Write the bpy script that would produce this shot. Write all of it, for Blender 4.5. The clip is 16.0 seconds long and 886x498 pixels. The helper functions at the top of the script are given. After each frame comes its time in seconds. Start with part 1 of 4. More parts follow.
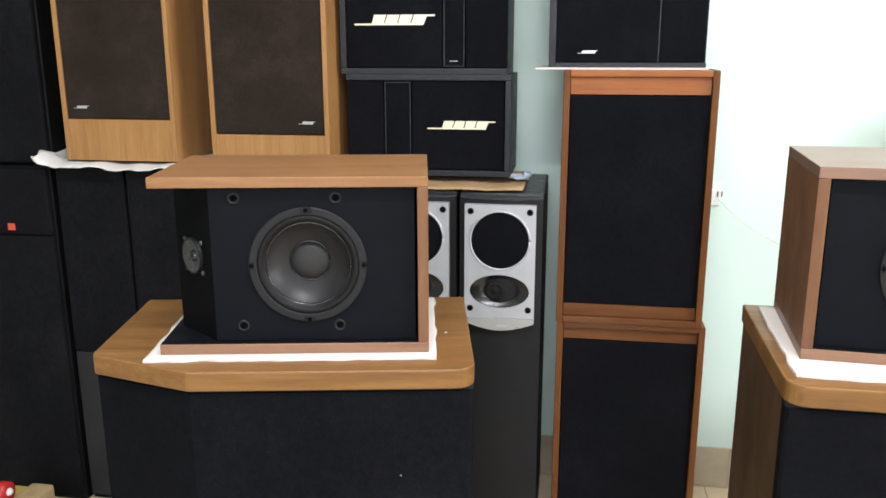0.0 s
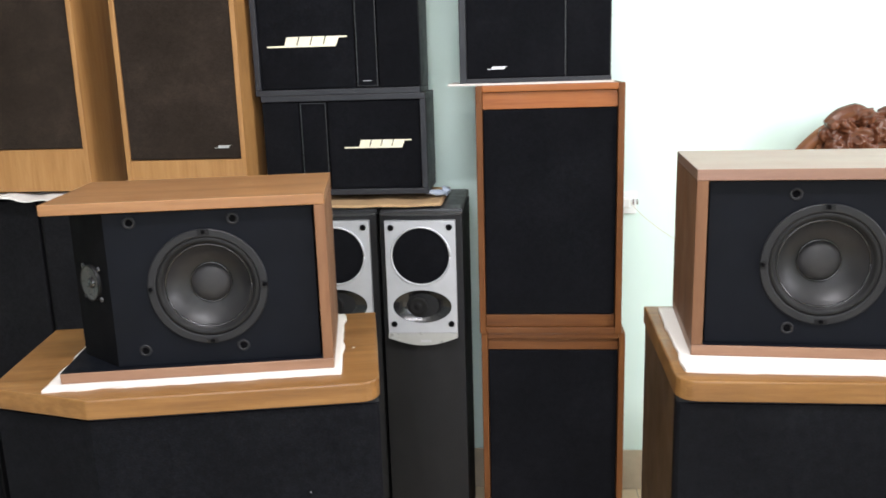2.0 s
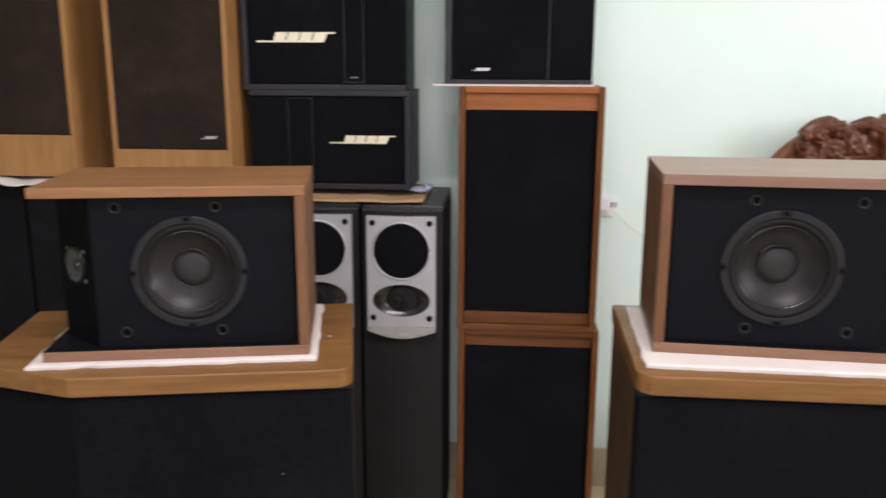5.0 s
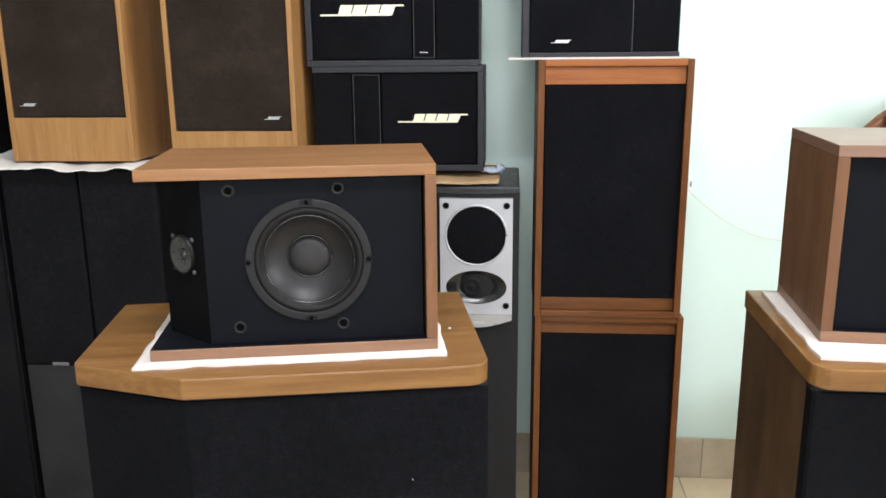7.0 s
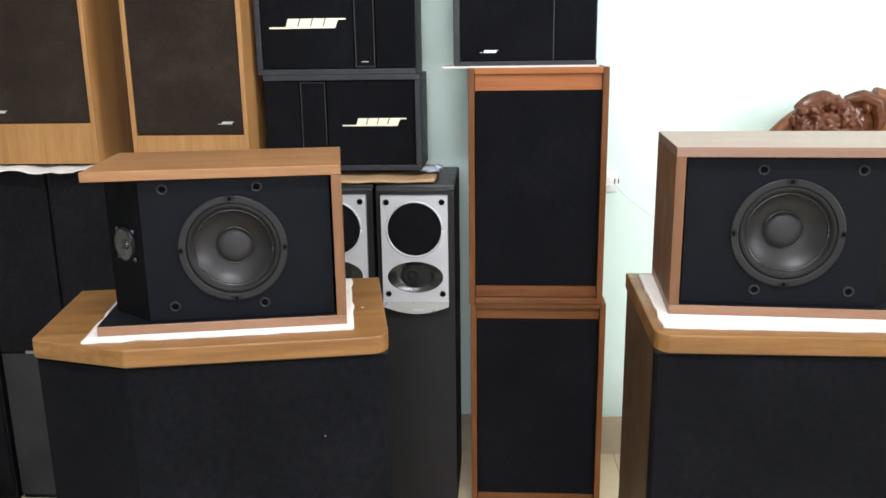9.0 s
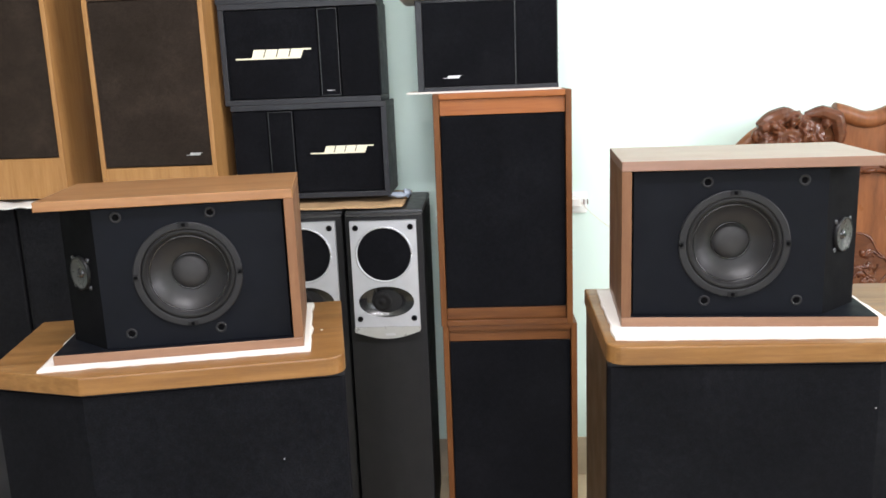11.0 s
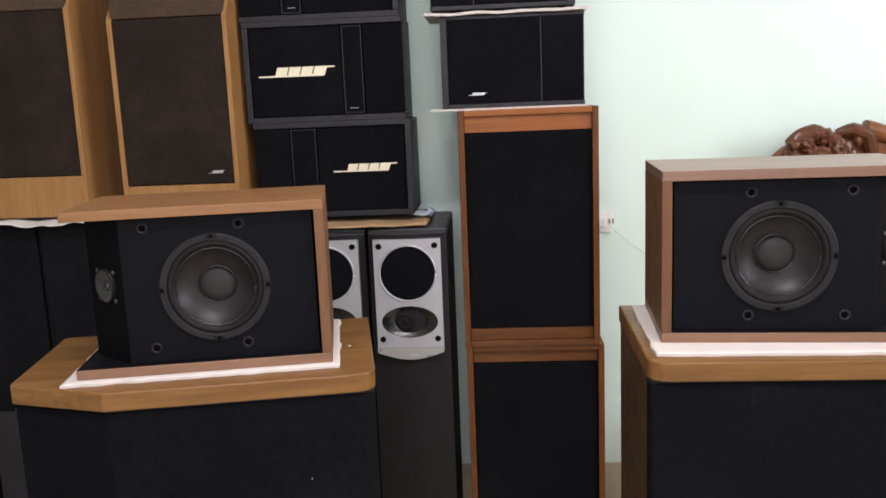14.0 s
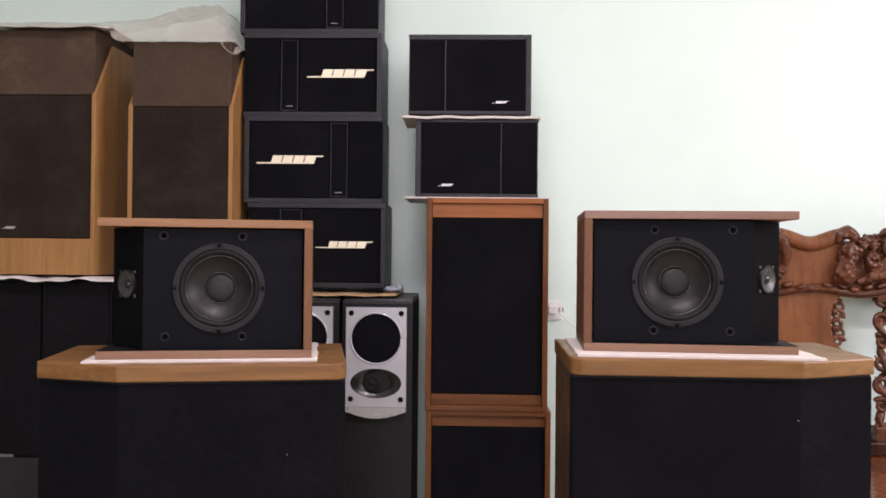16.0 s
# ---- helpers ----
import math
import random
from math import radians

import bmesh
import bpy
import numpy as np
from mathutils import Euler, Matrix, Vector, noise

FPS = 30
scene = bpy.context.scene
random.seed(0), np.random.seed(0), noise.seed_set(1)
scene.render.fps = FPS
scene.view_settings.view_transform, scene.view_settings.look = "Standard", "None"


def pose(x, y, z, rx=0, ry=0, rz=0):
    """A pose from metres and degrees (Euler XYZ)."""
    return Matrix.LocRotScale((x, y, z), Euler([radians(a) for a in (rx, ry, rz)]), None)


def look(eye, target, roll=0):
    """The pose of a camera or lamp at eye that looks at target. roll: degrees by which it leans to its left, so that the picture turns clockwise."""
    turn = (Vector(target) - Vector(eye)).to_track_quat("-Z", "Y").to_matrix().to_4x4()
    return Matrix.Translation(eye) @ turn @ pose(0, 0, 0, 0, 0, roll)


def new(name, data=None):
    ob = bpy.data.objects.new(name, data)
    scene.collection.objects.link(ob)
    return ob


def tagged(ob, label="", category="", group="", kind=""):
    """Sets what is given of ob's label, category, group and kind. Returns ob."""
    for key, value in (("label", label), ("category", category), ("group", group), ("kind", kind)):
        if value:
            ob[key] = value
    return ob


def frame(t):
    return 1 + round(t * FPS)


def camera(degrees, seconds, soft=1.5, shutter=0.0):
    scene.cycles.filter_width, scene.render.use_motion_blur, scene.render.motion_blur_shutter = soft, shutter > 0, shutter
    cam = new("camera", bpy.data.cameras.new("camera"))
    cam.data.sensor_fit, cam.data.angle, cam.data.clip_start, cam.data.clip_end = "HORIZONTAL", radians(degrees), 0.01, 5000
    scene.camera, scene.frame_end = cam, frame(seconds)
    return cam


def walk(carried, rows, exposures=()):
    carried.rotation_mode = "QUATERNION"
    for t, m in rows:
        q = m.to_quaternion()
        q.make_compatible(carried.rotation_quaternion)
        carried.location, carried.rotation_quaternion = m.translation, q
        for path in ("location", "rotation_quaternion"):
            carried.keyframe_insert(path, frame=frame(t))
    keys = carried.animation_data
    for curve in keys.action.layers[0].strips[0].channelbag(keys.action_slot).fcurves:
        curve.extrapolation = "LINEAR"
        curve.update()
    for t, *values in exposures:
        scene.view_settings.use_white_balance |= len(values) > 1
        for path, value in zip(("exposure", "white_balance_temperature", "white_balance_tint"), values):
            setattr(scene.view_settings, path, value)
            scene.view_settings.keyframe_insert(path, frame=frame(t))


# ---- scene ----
cam = camera(56.3, 16.0, soft=1.6, shutter=0.3)
METRES, EYE, TILT, LEAN, TURN = 1.43, 1.4, 0.0, 0.0, 9.2
ROWS = [
    (0.0, 0.0, 0.0, 0.0, -0.03, -13.88, 0.1),
    (0.5, 0.0062, -0.0072, 0.0007, -0.6, -13.07, -0.13),
    (1.0, 0.0167, -0.0111, -0.001, -1.65, -12.86, 0.08),
    (1.5, 0.0226, -0.0137, 0.0033, -2.4, -12.4, 1.13),
    (2.0, 0.048, -0.016, -0.0035, -4.16, -12.6, 1.68),
    (2.5, 0.0799, -0.026, -0.0053, -6.78, -13.32, 1.28),
    (3.0, 0.1117, -0.0359, -0.0044, -10.29, -13.45, 1.06),
    (3.5, 0.1304, -0.0451, -0.0033, -13.24, -13.18, 1.18),
    (4.0, 0.1314, -0.0507, -0.0018, -14.49, -12.82, 0.76),
    (4.5, 0.1133, -0.0529, -0.0016, -12.25, -12.61, 0.08),
    (5.0, 0.0578, -0.0485, -0.0016, -4.69, -12.69, -0.24),
    (7.5, -0.0628, 0.0326, -0.0197, -6.21, -13.79, 0.36),
    (8.0, -0.027, -0.0068, -0.0191, -7.53, -13.69, 0.1),
    (8.5, 0.0137, -0.0701, -0.014, -6.32, -13.71, 0.25),
    (11.0, 0.0527, -0.1203, -0.0089, -6.51, -11.87, 2.2),
    (11.5, 0.0646, -0.1291, -0.0172, -7.64, -10.81, 3.24),
    (12.0, 0.0644, -0.1366, -0.0167, -8.61, -9.54, 3.41),
    (12.5, 0.0396, -0.1454, -0.0128, -7.47, -9.27, 1.93),
    (13.0, 0.033, -0.1362, -0.0197, -6.04, -10.69, 0.96),
    (13.5, 0.0429, -0.1219, -0.0177, -5.35, -11.36, 1.32),
    (14.0, 0.0321, -0.095, -0.029, -5.61, -9.96, 2.29),
    (14.5, 0.0205, -0.1218, -0.1034, -5.12, -4.98, 0.78),
    (15.0, 0.0179, -0.1974, -0.1609, -4.47, -0.74, -0.04),
    (15.5, 0.0069, -0.2808, -0.1594, -5.52, 0.72, 0.15),
    (16.0, 0.0163, -0.3163, -0.1687, -7.38, 0.38, -0.54),
]
EXPOSURES = [
    (0.0, 0.19, 6550, 13), (1.5, 0.22, 6550, 13), (2.5, 0.26, 6550, 13), (3.0, -0.21, 6600, 15), (3.5, -0.39, 6600, 17), (4.0, -0.44, 6600, 18), (4.5, -0.39, 6600, 18), (5.0, -0.44, 6900, 24),
    (7.3, 0.19, 6550, 13), (8.5, 0.20, 6550, 13), (11.0, 0.26, 6600, 14), (11.5, -0.14, 6690, 15), (12.0, -0.39, 6690, 18), (13.0, -0.39, 6790, 21), (14.0, -0.40, 6840, 22),
    (14.5, -0.30, 6740, 20), (15.0, -0.35, 6840, 24), (15.5, -0.52, 6910, 25), (16.0, -0.48, 6990, 32),
]
MORE = [
    (5.2, (0.058, -0.051, 1.398), (-0.184, 1.885, 0.958), 0.3),
    (7.3, (-0.109, 0.043, 1.371), (-0.238, 1.980, 0.893), -0.5),
    (8.7, (0.039, -0.136, 1.401), (-0.084, 1.802, 0.920), -0.6),
]
STEPS = [(t, pose(0, 0, EYE, TILT, LEAN, TURN) @ pose(METRES * x, METRES * y, METRES * z, 90 + pitch, roll, yaw)) for t, x, y, z, yaw, pitch, roll in ROWS]
STEPS += [(t, look(eye, target, roll)) for t, eye, target, roll in MORE]
walk(cam, sorted(STEPS, key=lambda step: step[0]), EXPOSURES)

# ---- light: daylight through a window on the right and fill from an added opening behind the camera ----
X0, X1, Y0, WALL, CEIL = -2.7, 3.4, -2.7, 2.55, 3.05
world = bpy.data.worlds.new("sky")
scene.world = world
world.use_nodes = True
wn = world.node_tree.nodes
sky = wn.new("ShaderNodeTexSky")
sky.sky_type, sky.sun_disc, sky.sun_elevation, sky.sun_rotation = "NISHITA", False, radians(50), radians(120)
world.node_tree.links.new(sky.outputs[0], wn["Background"].inputs[0])
wn["Background"].inputs[1].default_value = 0.1


def window_light(name, place, target, width, height, power, colour):
    lamp = bpy.data.lights.new(name, "AREA")
    lamp.shape, lamp.size, lamp.size_y, lamp.energy, lamp.color = "RECTANGLE", width, height, power, colour
    ob = new(name, lamp)
    ob.matrix_world = look(place, target)
    return ob


window_light("window_light", (X1 - 0.05, 0.35, 2.0), (0.0, 0.9, 1.4), 1.8, 1.3, 98, (0.97, 0.975, 1.03))
# unseen lamp added as frontal fill for the wall between the stacks
window_light("front_fill_light", (0.1, Y0 + 0.05, 1.75), (0.1, 2.0, 1.5), 2.2, 1.8, 70, (0.90, 0.945, 1.03))
window_light("tube_light", (0.1, 0.2, CEIL - 0.085), (0.1, 0.2, 0.0), 1.2, 0.08, 56, (0.985, 0.985, 1.03))


# ---- materials ----
def material(name):
    m = bpy.data.materials.new(name)
    m.use_nodes = True
    t = m.node_tree
    return m, t.nodes, t.links, t.nodes["Principled BSDF"]


def ramp(nodes, stops):
    r = nodes.new("ShaderNodeValToRGB")
    e = r.color_ramp.elements
    e[0].position, e[0].color = stops[0][0], (*stops[0][1], 1)
    e[1].position, e[1].color = stops[-1][0], (*stops[-1][1], 1)
    for p, c in stops[1:-1]:
        e.new(p).color = (*c, 1)
    return r


def noise_node(nodes, links, vec, scale, detail=4.0, rough=0.55, distortion=0.0):
    n = nodes.new("ShaderNodeTexNoise")
    n.inputs["Scale"].default_value, n.inputs["Detail"].default_value = scale, detail
    n.inputs["Roughness"].default_value, n.inputs["Distortion"].default_value = rough, distortion
    links.new(vec, n.inputs["Vector"])
    return n.outputs["Fac"]


def coords(nodes, links, scale=(1, 1, 1), shift=True):
    """Object coordinates, stretched, and shifted by a random amount for each object."""
    tc = nodes.new("ShaderNodeTexCoord")
    mp = nodes.new("ShaderNodeMapping")
    mp.inputs["Scale"].default_value = scale
    links.new(tc.outputs["Object"], mp.inputs["Vector"])
    if shift:
        info = nodes.new("ShaderNodeObjectInfo")
        mul = nodes.new("ShaderNodeMath")
        mul.operation = "MULTIPLY"
        mul.inputs[1].default_value = 7.0
        links.new(info.outputs["Random"], mul.inputs[0])
        links.new(mul.outputs[0], mp.inputs["Location"])
    return mp.outputs["Vector"]


def bump(nodes, links, bsdf, height, strength, distance):
    b = nodes.new("ShaderNodeBump")
    b.inputs["Strength"].default_value, b.inputs["Distance"].default_value = strength, distance
    links.new(height, b.inputs["Height"])
    links.new(b.outputs[0], bsdf.inputs["Normal"])


def blend(nodes, links, fac, a, b, mode="MIX"):
    m = nodes.new("ShaderNodeMix")
    m.data_type, m.blend_type = "RGBA", mode
    if isinstance(fac, float):
        m.inputs[0].default_value = fac
    else:
        links.new(fac, m.inputs[0])
    links.new(a, m.inputs[6])
    links.new(b, m.inputs[7])
    return m.outputs[2]


def wood(name, dark, mid, light, grain=(1, 14, 14), rough=0.4, coat=0.0, wear=0.03, spec=0.4, patch=0.08):
    """Veneer or solid wood: long fibres along the axis with the small stretch, with broad figure."""
    m, n, l, b = material(name)
    v = coords(n, l, grain)
    fine = noise_node(n, l, v, 9.0, 6.0, 0.65, 0.4)
    broad = noise_node(n, l, v, 1.6, 3.0, 0.5, 1.2)
    pores = noise_node(n, l, coords(n, l, [g * 3.0 for g in grain]), 30.0, 2.0, 0.5)
    c1 = ramp(n, [(0.28, dark), (0.5, mid), (0.72, light)])
    l.new(fine, c1.inputs[0])
    c2 = ramp(n, [(0.3, dark), (0.5, mid), (0.68, light)])
    l.new(broad, c2.inputs[0])
    col = blend(n, l, 0.55, c1.outputs[0], c2.outputs[0])
    c3 = ramp(n, [(0.35, (0.74, 0.71, 0.68)), (0.5, (1, 1, 1))])
    l.new(pores, c3.inputs[0])
    col = blend(n, l, 0.2, col, c3.outputs[0], "MULTIPLY")
    l.new(col, b.inputs["Base Color"])
    r = ramp(n, [(0.3, (rough - patch,) * 3), (0.7, (rough + 1.2 * patch,) * 3)])
    l.new(noise_node(n, l, coords(n, l), 12.0, 3.0), r.inputs[0])
    l.new(r.outputs[0], b.inputs["Roughness"])
    b.inputs["Coat Weight"].default_value, b.inputs["Coat Roughness"].default_value = coat, 0.12
    b.inputs["Specular IOR Level"].default_value = spec
    bump(n, l, b, pores, wear * 3, 0.0006)
    return m


def fabric(name, dark, light, scale=900.0, rough=0.95, spec=0.15, mottle=0.28):
    """Stretched grille cloth: a fine weave and faint broad unevenness."""
    m, n, l, b = material(name)
    v = coords(n, l)
    weave = noise_node(n, l, v, scale, 2.0, 0.6)
    broad = noise_node(n, l, v, 4.0, 6.0, 0.68)
    c = ramp(n, [(0.35, dark), (0.68, light)])
    l.new(weave, c.inputs[0])
    c2 = ramp(n, [(0.3, (0.72, 0.72, 0.72)), (0.52, (1.0, 1.0, 1.0)), (0.72, (1.55, 1.52, 1.48))])
    l.new(broad, c2.inputs[0])
    c3 = ramp(n, [(0.34, (1 - mottle,) * 3), (0.66, (1 + mottle,) * 3)])
    l.new(noise_node(n, l, v, 85.0, 5.0, 0.75), c3.inputs[0])
    col = blend(n, l, 1.0, c.outputs[0], c2.outputs[0], "MULTIPLY")
    l.new(blend(n, l, 1.0, col, c3.outputs[0], "MULTIPLY"), b.inputs["Base Color"])
    b.inputs["Roughness"].default_value, b.inputs["Specular IOR Level"].default_value = rough, spec
    bump(n, l, b, weave, 0.5, 0.0006)
    return m


def plain(name, colour, rough=0.5, metal=0.0, spread=0.12, scale=25.0, relief=0.08, fine=350.0, spec=0.5):
    """Paint, plastic, vinyl, paper or metal with slight dirt and a fine texture."""
    m, n, l, b = material(name)
    v = coords(n, l)
    broad = noise_node(n, l, v, scale, 5.0, 0.6)
    small = noise_node(n, l, v, fine, 3.0, 0.6)
    lo, hi = [c * (1 - spread) for c in colour], [min(1.0, c * (1 + spread)) for c in colour]
    c = ramp(n, [(0.3, lo), (0.7, hi)])
    l.new(broad, c.inputs[0])
    l.new(c.outputs[0], b.inputs["Base Color"])
    r = ramp(n, [(0.3, (max(0.03, rough - 0.07),) * 3), (0.7, (min(1.0, rough + 0.08),) * 3)])
    l.new(noise_node(n, l, v, scale * 1.7, 4.0), r.inputs[0])
    l.new(r.outputs[0], b.inputs["Roughness"])
    b.inputs["Metallic"].default_value, b.inputs["Specular IOR Level"].default_value = metal, spec
    bump(n, l, b, small, relief, 0.0008)
    return m


OAK = wood("oak_veneer", (0.112, 0.0475, 0.0120), (0.195, 0.0905, 0.0265), (0.268, 0.136, 0.0450), (1.2, 16, 16), 0.36)
# cabinet sides: darkened oak, the shade on the side faces is in the colour
OAK_SHADED = wood("shaded_oak_side_veneer", (0.046, 0.024, 0.0105), (0.084, 0.046, 0.021), (0.116, 0.067, 0.033), (16, 16, 1.2), 0.42)
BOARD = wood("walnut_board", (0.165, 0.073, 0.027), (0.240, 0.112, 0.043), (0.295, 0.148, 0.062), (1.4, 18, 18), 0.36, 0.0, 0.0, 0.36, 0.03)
BOARD_PINK = wood("pinkish_walnut_board", (0.186, 0.100, 0.068), (0.214, 0.119, 0.083), (0.240, 0.138, 0.098), (1.4, 18, 18), 0.33, 0.04, 0.012, 0.36, 0.02)
BOARD_EDGE = wood("walnut_lower_board", (0.170, 0.084, 0.047), (0.222, 0.116, 0.067), (0.265, 0.145, 0.086), (1.4, 18, 18), 0.36)
# upright boards: the same walnut with side shade put into its colour
BOARD_UP_SHADED = wood("shaded_walnut_upright", (0.105, 0.048, 0.024), (0.165, 0.078, 0.039), (0.205, 0.104, 0.054), (18, 18, 1.4), 0.5, 0.0, 0.03, 0.2)
# one teak, bright on the upper strip, darker elsewhere: light falloff in the colour
TEAK = wood("shaded_teak_frame", (0.078, 0.026, 0.0075), (0.130, 0.0465, 0.0132), (0.174, 0.067, 0.0200), (18, 18, 1.3), 0.48, 0.0, 0.03, 0.22)
TEAK_SHADED = wood("shaded_teak_board", (0.078, 0.026, 0.0075), (0.130, 0.0465, 0.0132), (0.174, 0.067, 0.0200), (1.3, 18, 18), 0.42, 0.0, 0.03, 0.3)
TEAK_LIT = wood("lit_teak_strip", (0.21, 0.062, 0.016), (0.305, 0.100, 0.027), (0.37, 0.138, 0.040), (1.3, 18, 18), 0.45, 0.0, 0.03, 0.25)
HONEY = wood("honey_oak", (0.25, 0.116, 0.036), (0.355, 0.177, 0.060), (0.42, 0.225, 0.083), (20, 20, 1.2), 0.42)
ROSEWOOD = wood("carved_rosewood", (0.034, 0.0105, 0.0055), (0.098, 0.031, 0.0135), (0.175, 0.061, 0.026), (1.5, 9, 9), 0.23, 0.14, 0.03, 0.32)
ROSEWOOD_UP = wood("rosewood_panel", (0.098, 0.032, 0.0115), (0.190, 0.066, 0.0235), (0.265, 0.103, 0.039), (9, 9, 1.5), 0.34, 0.08, 0.03, 0.28)
# darker copy of the rosewood: shade around the seat is in its colour
ROSEWOOD_SHADED = wood("shaded_rosewood", (0.014, 0.0034, 0.0016), (0.031, 0.0078, 0.0032), (0.056, 0.0150, 0.0060), (1.2, 9, 9), 0.28, 0.1, 0.03, 0.3)
ROSEWOOD_SEAT = wood("polished_seat_plank", (0.085, 0.022, 0.007), (0.165, 0.047, 0.013), (0.235, 0.078, 0.023), (1.0, 7, 7), 0.24, 0.15, 0.03, 0.28)
BLACK_CLOTH = fabric("black_grille_cloth", (0.0028, 0.0029, 0.0037), (0.0090, 0.0094, 0.0118), 750.0, 0.95, 0.06)
DARK_CLOTH = fabric("charcoal_grille_cloth", (0.0052, 0.0052, 0.0062), (0.0140, 0.0142, 0.0160), 650.0, 0.95, 0.06)
BROWN_CLOTH = fabric("brown_grille_cloth", (0.0145, 0.0106, 0.0084), (0.041, 0.0302, 0.0240), 600.0, 0.95, 0.06, 0.10)
TAUPE_CLOTH = fabric("taupe_grille_cloth", (0.056, 0.0375, 0.0265), (0.110, 0.0755, 0.0535), 600.0, 0.95, 0.08, 0.06)
BAFFLE = plain("black_baffle_paint", (0.0030, 0.0037, 0.0060), 0.6, 0, 0.15, 18, 0.25, 600, 0.10)
MATT = plain("matt_black_panel", (0.0034, 0.0034, 0.0041), 0.75, 0, 0.15, 18, 0.25, 600, 0.05)
GLOSS = plain("glossy_black_bead", (0.010, 0.009, 0.010), 0.10, 0, 0.1, 40, 0.02, 350, 0.6)
HORN = plain("glossy_black_horn", (0.012, 0.012, 0.013), 0.2, 0, 0.15, 30, 0.03, 350, 0.6)
BLACK_PLASTIC = plain("black_plastic", (0.0055, 0.0055, 0.006), 0.45, 0, 0.15, 30, 0.1, 350, 0.18)
RING = plain("woofer_frame_plastic", (0.0125, 0.0125, 0.0136), 0.5, 0, 0.12, 30, 0.15, 350, 0.22)
CONE = plain("woofer_cone_paper", (0.0150, 0.0143, 0.0150), 0.42, 0, 0.2, 40, 0.10, 500, 0.30)
RUBBER = plain("foam_surround", (0.007, 0.0068, 0.007), 0.6, 0, 0.1, 40, 0.2, 350, 0.2)
CAP = plain("dust_cap", (0.027, 0.026, 0.0268), 0.55, 0, 0.15, 40, 0.1, 350, 0.2)
VINYL = plain("charcoal_vinyl", (0.018, 0.019, 0.0235), 0.5, 0, 0.12, 20, 0.35, 420, 0.35)
TOWER_CAP = plain("grey_tower_cap", (0.045, 0.046, 0.048), 0.42, 0, 0.1, 20, 0.2, 400, 0.4)
TOWER_GREY = plain("dark_grey_tower_vinyl", (0.0125, 0.0125, 0.0132), 0.6, 0, 0.1, 14, 0.3, 400, 0.2)
LOWER_GREY = plain("dusty_grey_panel", (0.023, 0.023, 0.025), 0.65, 0, 0.2, 8, 0.2, 300, 0.2)
SILVER = plain("silver_plastic", (0.50, 0.51, 0.535), 0.36, 0.35, 0.05, 20, 0.08)
SILVER_PALE = plain("pale_silver_trim", (0.46, 0.46, 0.44), 0.32, 0.35, 0.05, 20, 0.05)
TRIM = plain("grey_trim", (0.036, 0.037, 0.040), 0.4, 0, 0.1, 30, 0.05)
LOGO = plain("cream_logo_metal", (0.86, 0.79, 0.60), 0.35, 0.2, 0.05, 40, 0.03)
LOGO_GREY = plain("grey_logo_metal", (0.55, 0.55, 0.56), 0.35, 0.4, 0.05, 40, 0.03)
PAPER = plain("white_foam_sheet", (0.63, 0.585, 0.545), 0.75, 0, 0.06, 9, 0.3, 120)
CLOTH = plain("white_cotton_cloth", (0.72, 0.70, 0.67), 0.9, 0, 0.06, 12, 0.5, 160)
CARDBOARD = plain("cardboard", (0.42, 0.27, 0.14), 0.85, 0, 0.1, 14, 0.3, 200)
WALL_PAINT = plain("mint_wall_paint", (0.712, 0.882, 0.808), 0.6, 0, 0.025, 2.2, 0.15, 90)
# wall paint darkened for the unseen west wall, so black panels reflect less
DARKENED_PAINT = plain("darkened_wall_paint", (0.26, 0.30, 0.29), 0.7, 0, 0.04, 2.2, 0.15, 90)
CEIL_PAINT = plain("white_ceiling_paint", (0.80, 0.81, 0.80), 0.8, 0, 0.02, 2.0, 0.1, 90)
TILE = plain("beige_floor_tile", (0.68, 0.565, 0.385), 0.2, 0, 0.10, 6, 0.04, 60)
SKIRT = plain("stone_skirting_tile", (0.50, 0.425, 0.31), 0.35, 0, 0.16, 9, 0.05, 60)
GROUT = plain("grout", (0.32, 0.29, 0.25), 0.9)
SOCKET_GREY = plain("aged_socket_plastic", (0.80, 0.83, 0.81), 0.45, 0, 0.04, 30, 0.02)
SOCKET_WHITE = plain("white_socket_plastic", (0.78, 0.78, 0.75), 0.35, 0, 0.03, 30, 0.02)
RED = plain("red_plastic", (0.55, 0.03, 0.03), 0.35)
BADGE_GREY = plain("dull_metal_badge", (0.20, 0.20, 0.21), 0.4, 0.4)
BADGE_RED = plain("red_badge", (0.72, 0.09, 0.05), 0.4)
TAN = plain("tan_wood_block", (0.42, 0.30, 0.16), 0.6, 0, 0.15, 30)
YELLOW = plain("yellow_plastic", (0.55, 0.42, 0.10), 0.5)
SLOT = plain("brown_socket_slot", (0.16, 0.10, 0.09), 0.6)
CORD = plain("pale_cord", (0.62, 0.56, 0.46), 0.5)
BLUE = plain("pale_blue_wrapper", (0.42, 0.48, 0.58), 0.35)
DARK_HOLE = plain("dark_recess", (0.0028, 0.0028, 0.0032), 0.9, 0, 0.1, 25, 0.02, 350, 0.02)
STEEL = plain("screw_steel", (0.35, 0.35, 0.37), 0.35, 0.9)
FILM, fn, fl, fb = material("clear_plastic_film")
fb.inputs["Base Color"].default_value = (0.84, 0.79, 0.70, 1)
fb.inputs["Roughness"].default_value = 0.09
fb.inputs["Alpha"].default_value = 0.24
fb.inputs["Coat Weight"].default_value, fb.inputs["Coat Roughness"].default_value = 0.8, 0.06
bump(fn, fl, fb, noise_node(fn, fl, coords(fn, fl), 45.0, 4.0), 0.6, 0.004)
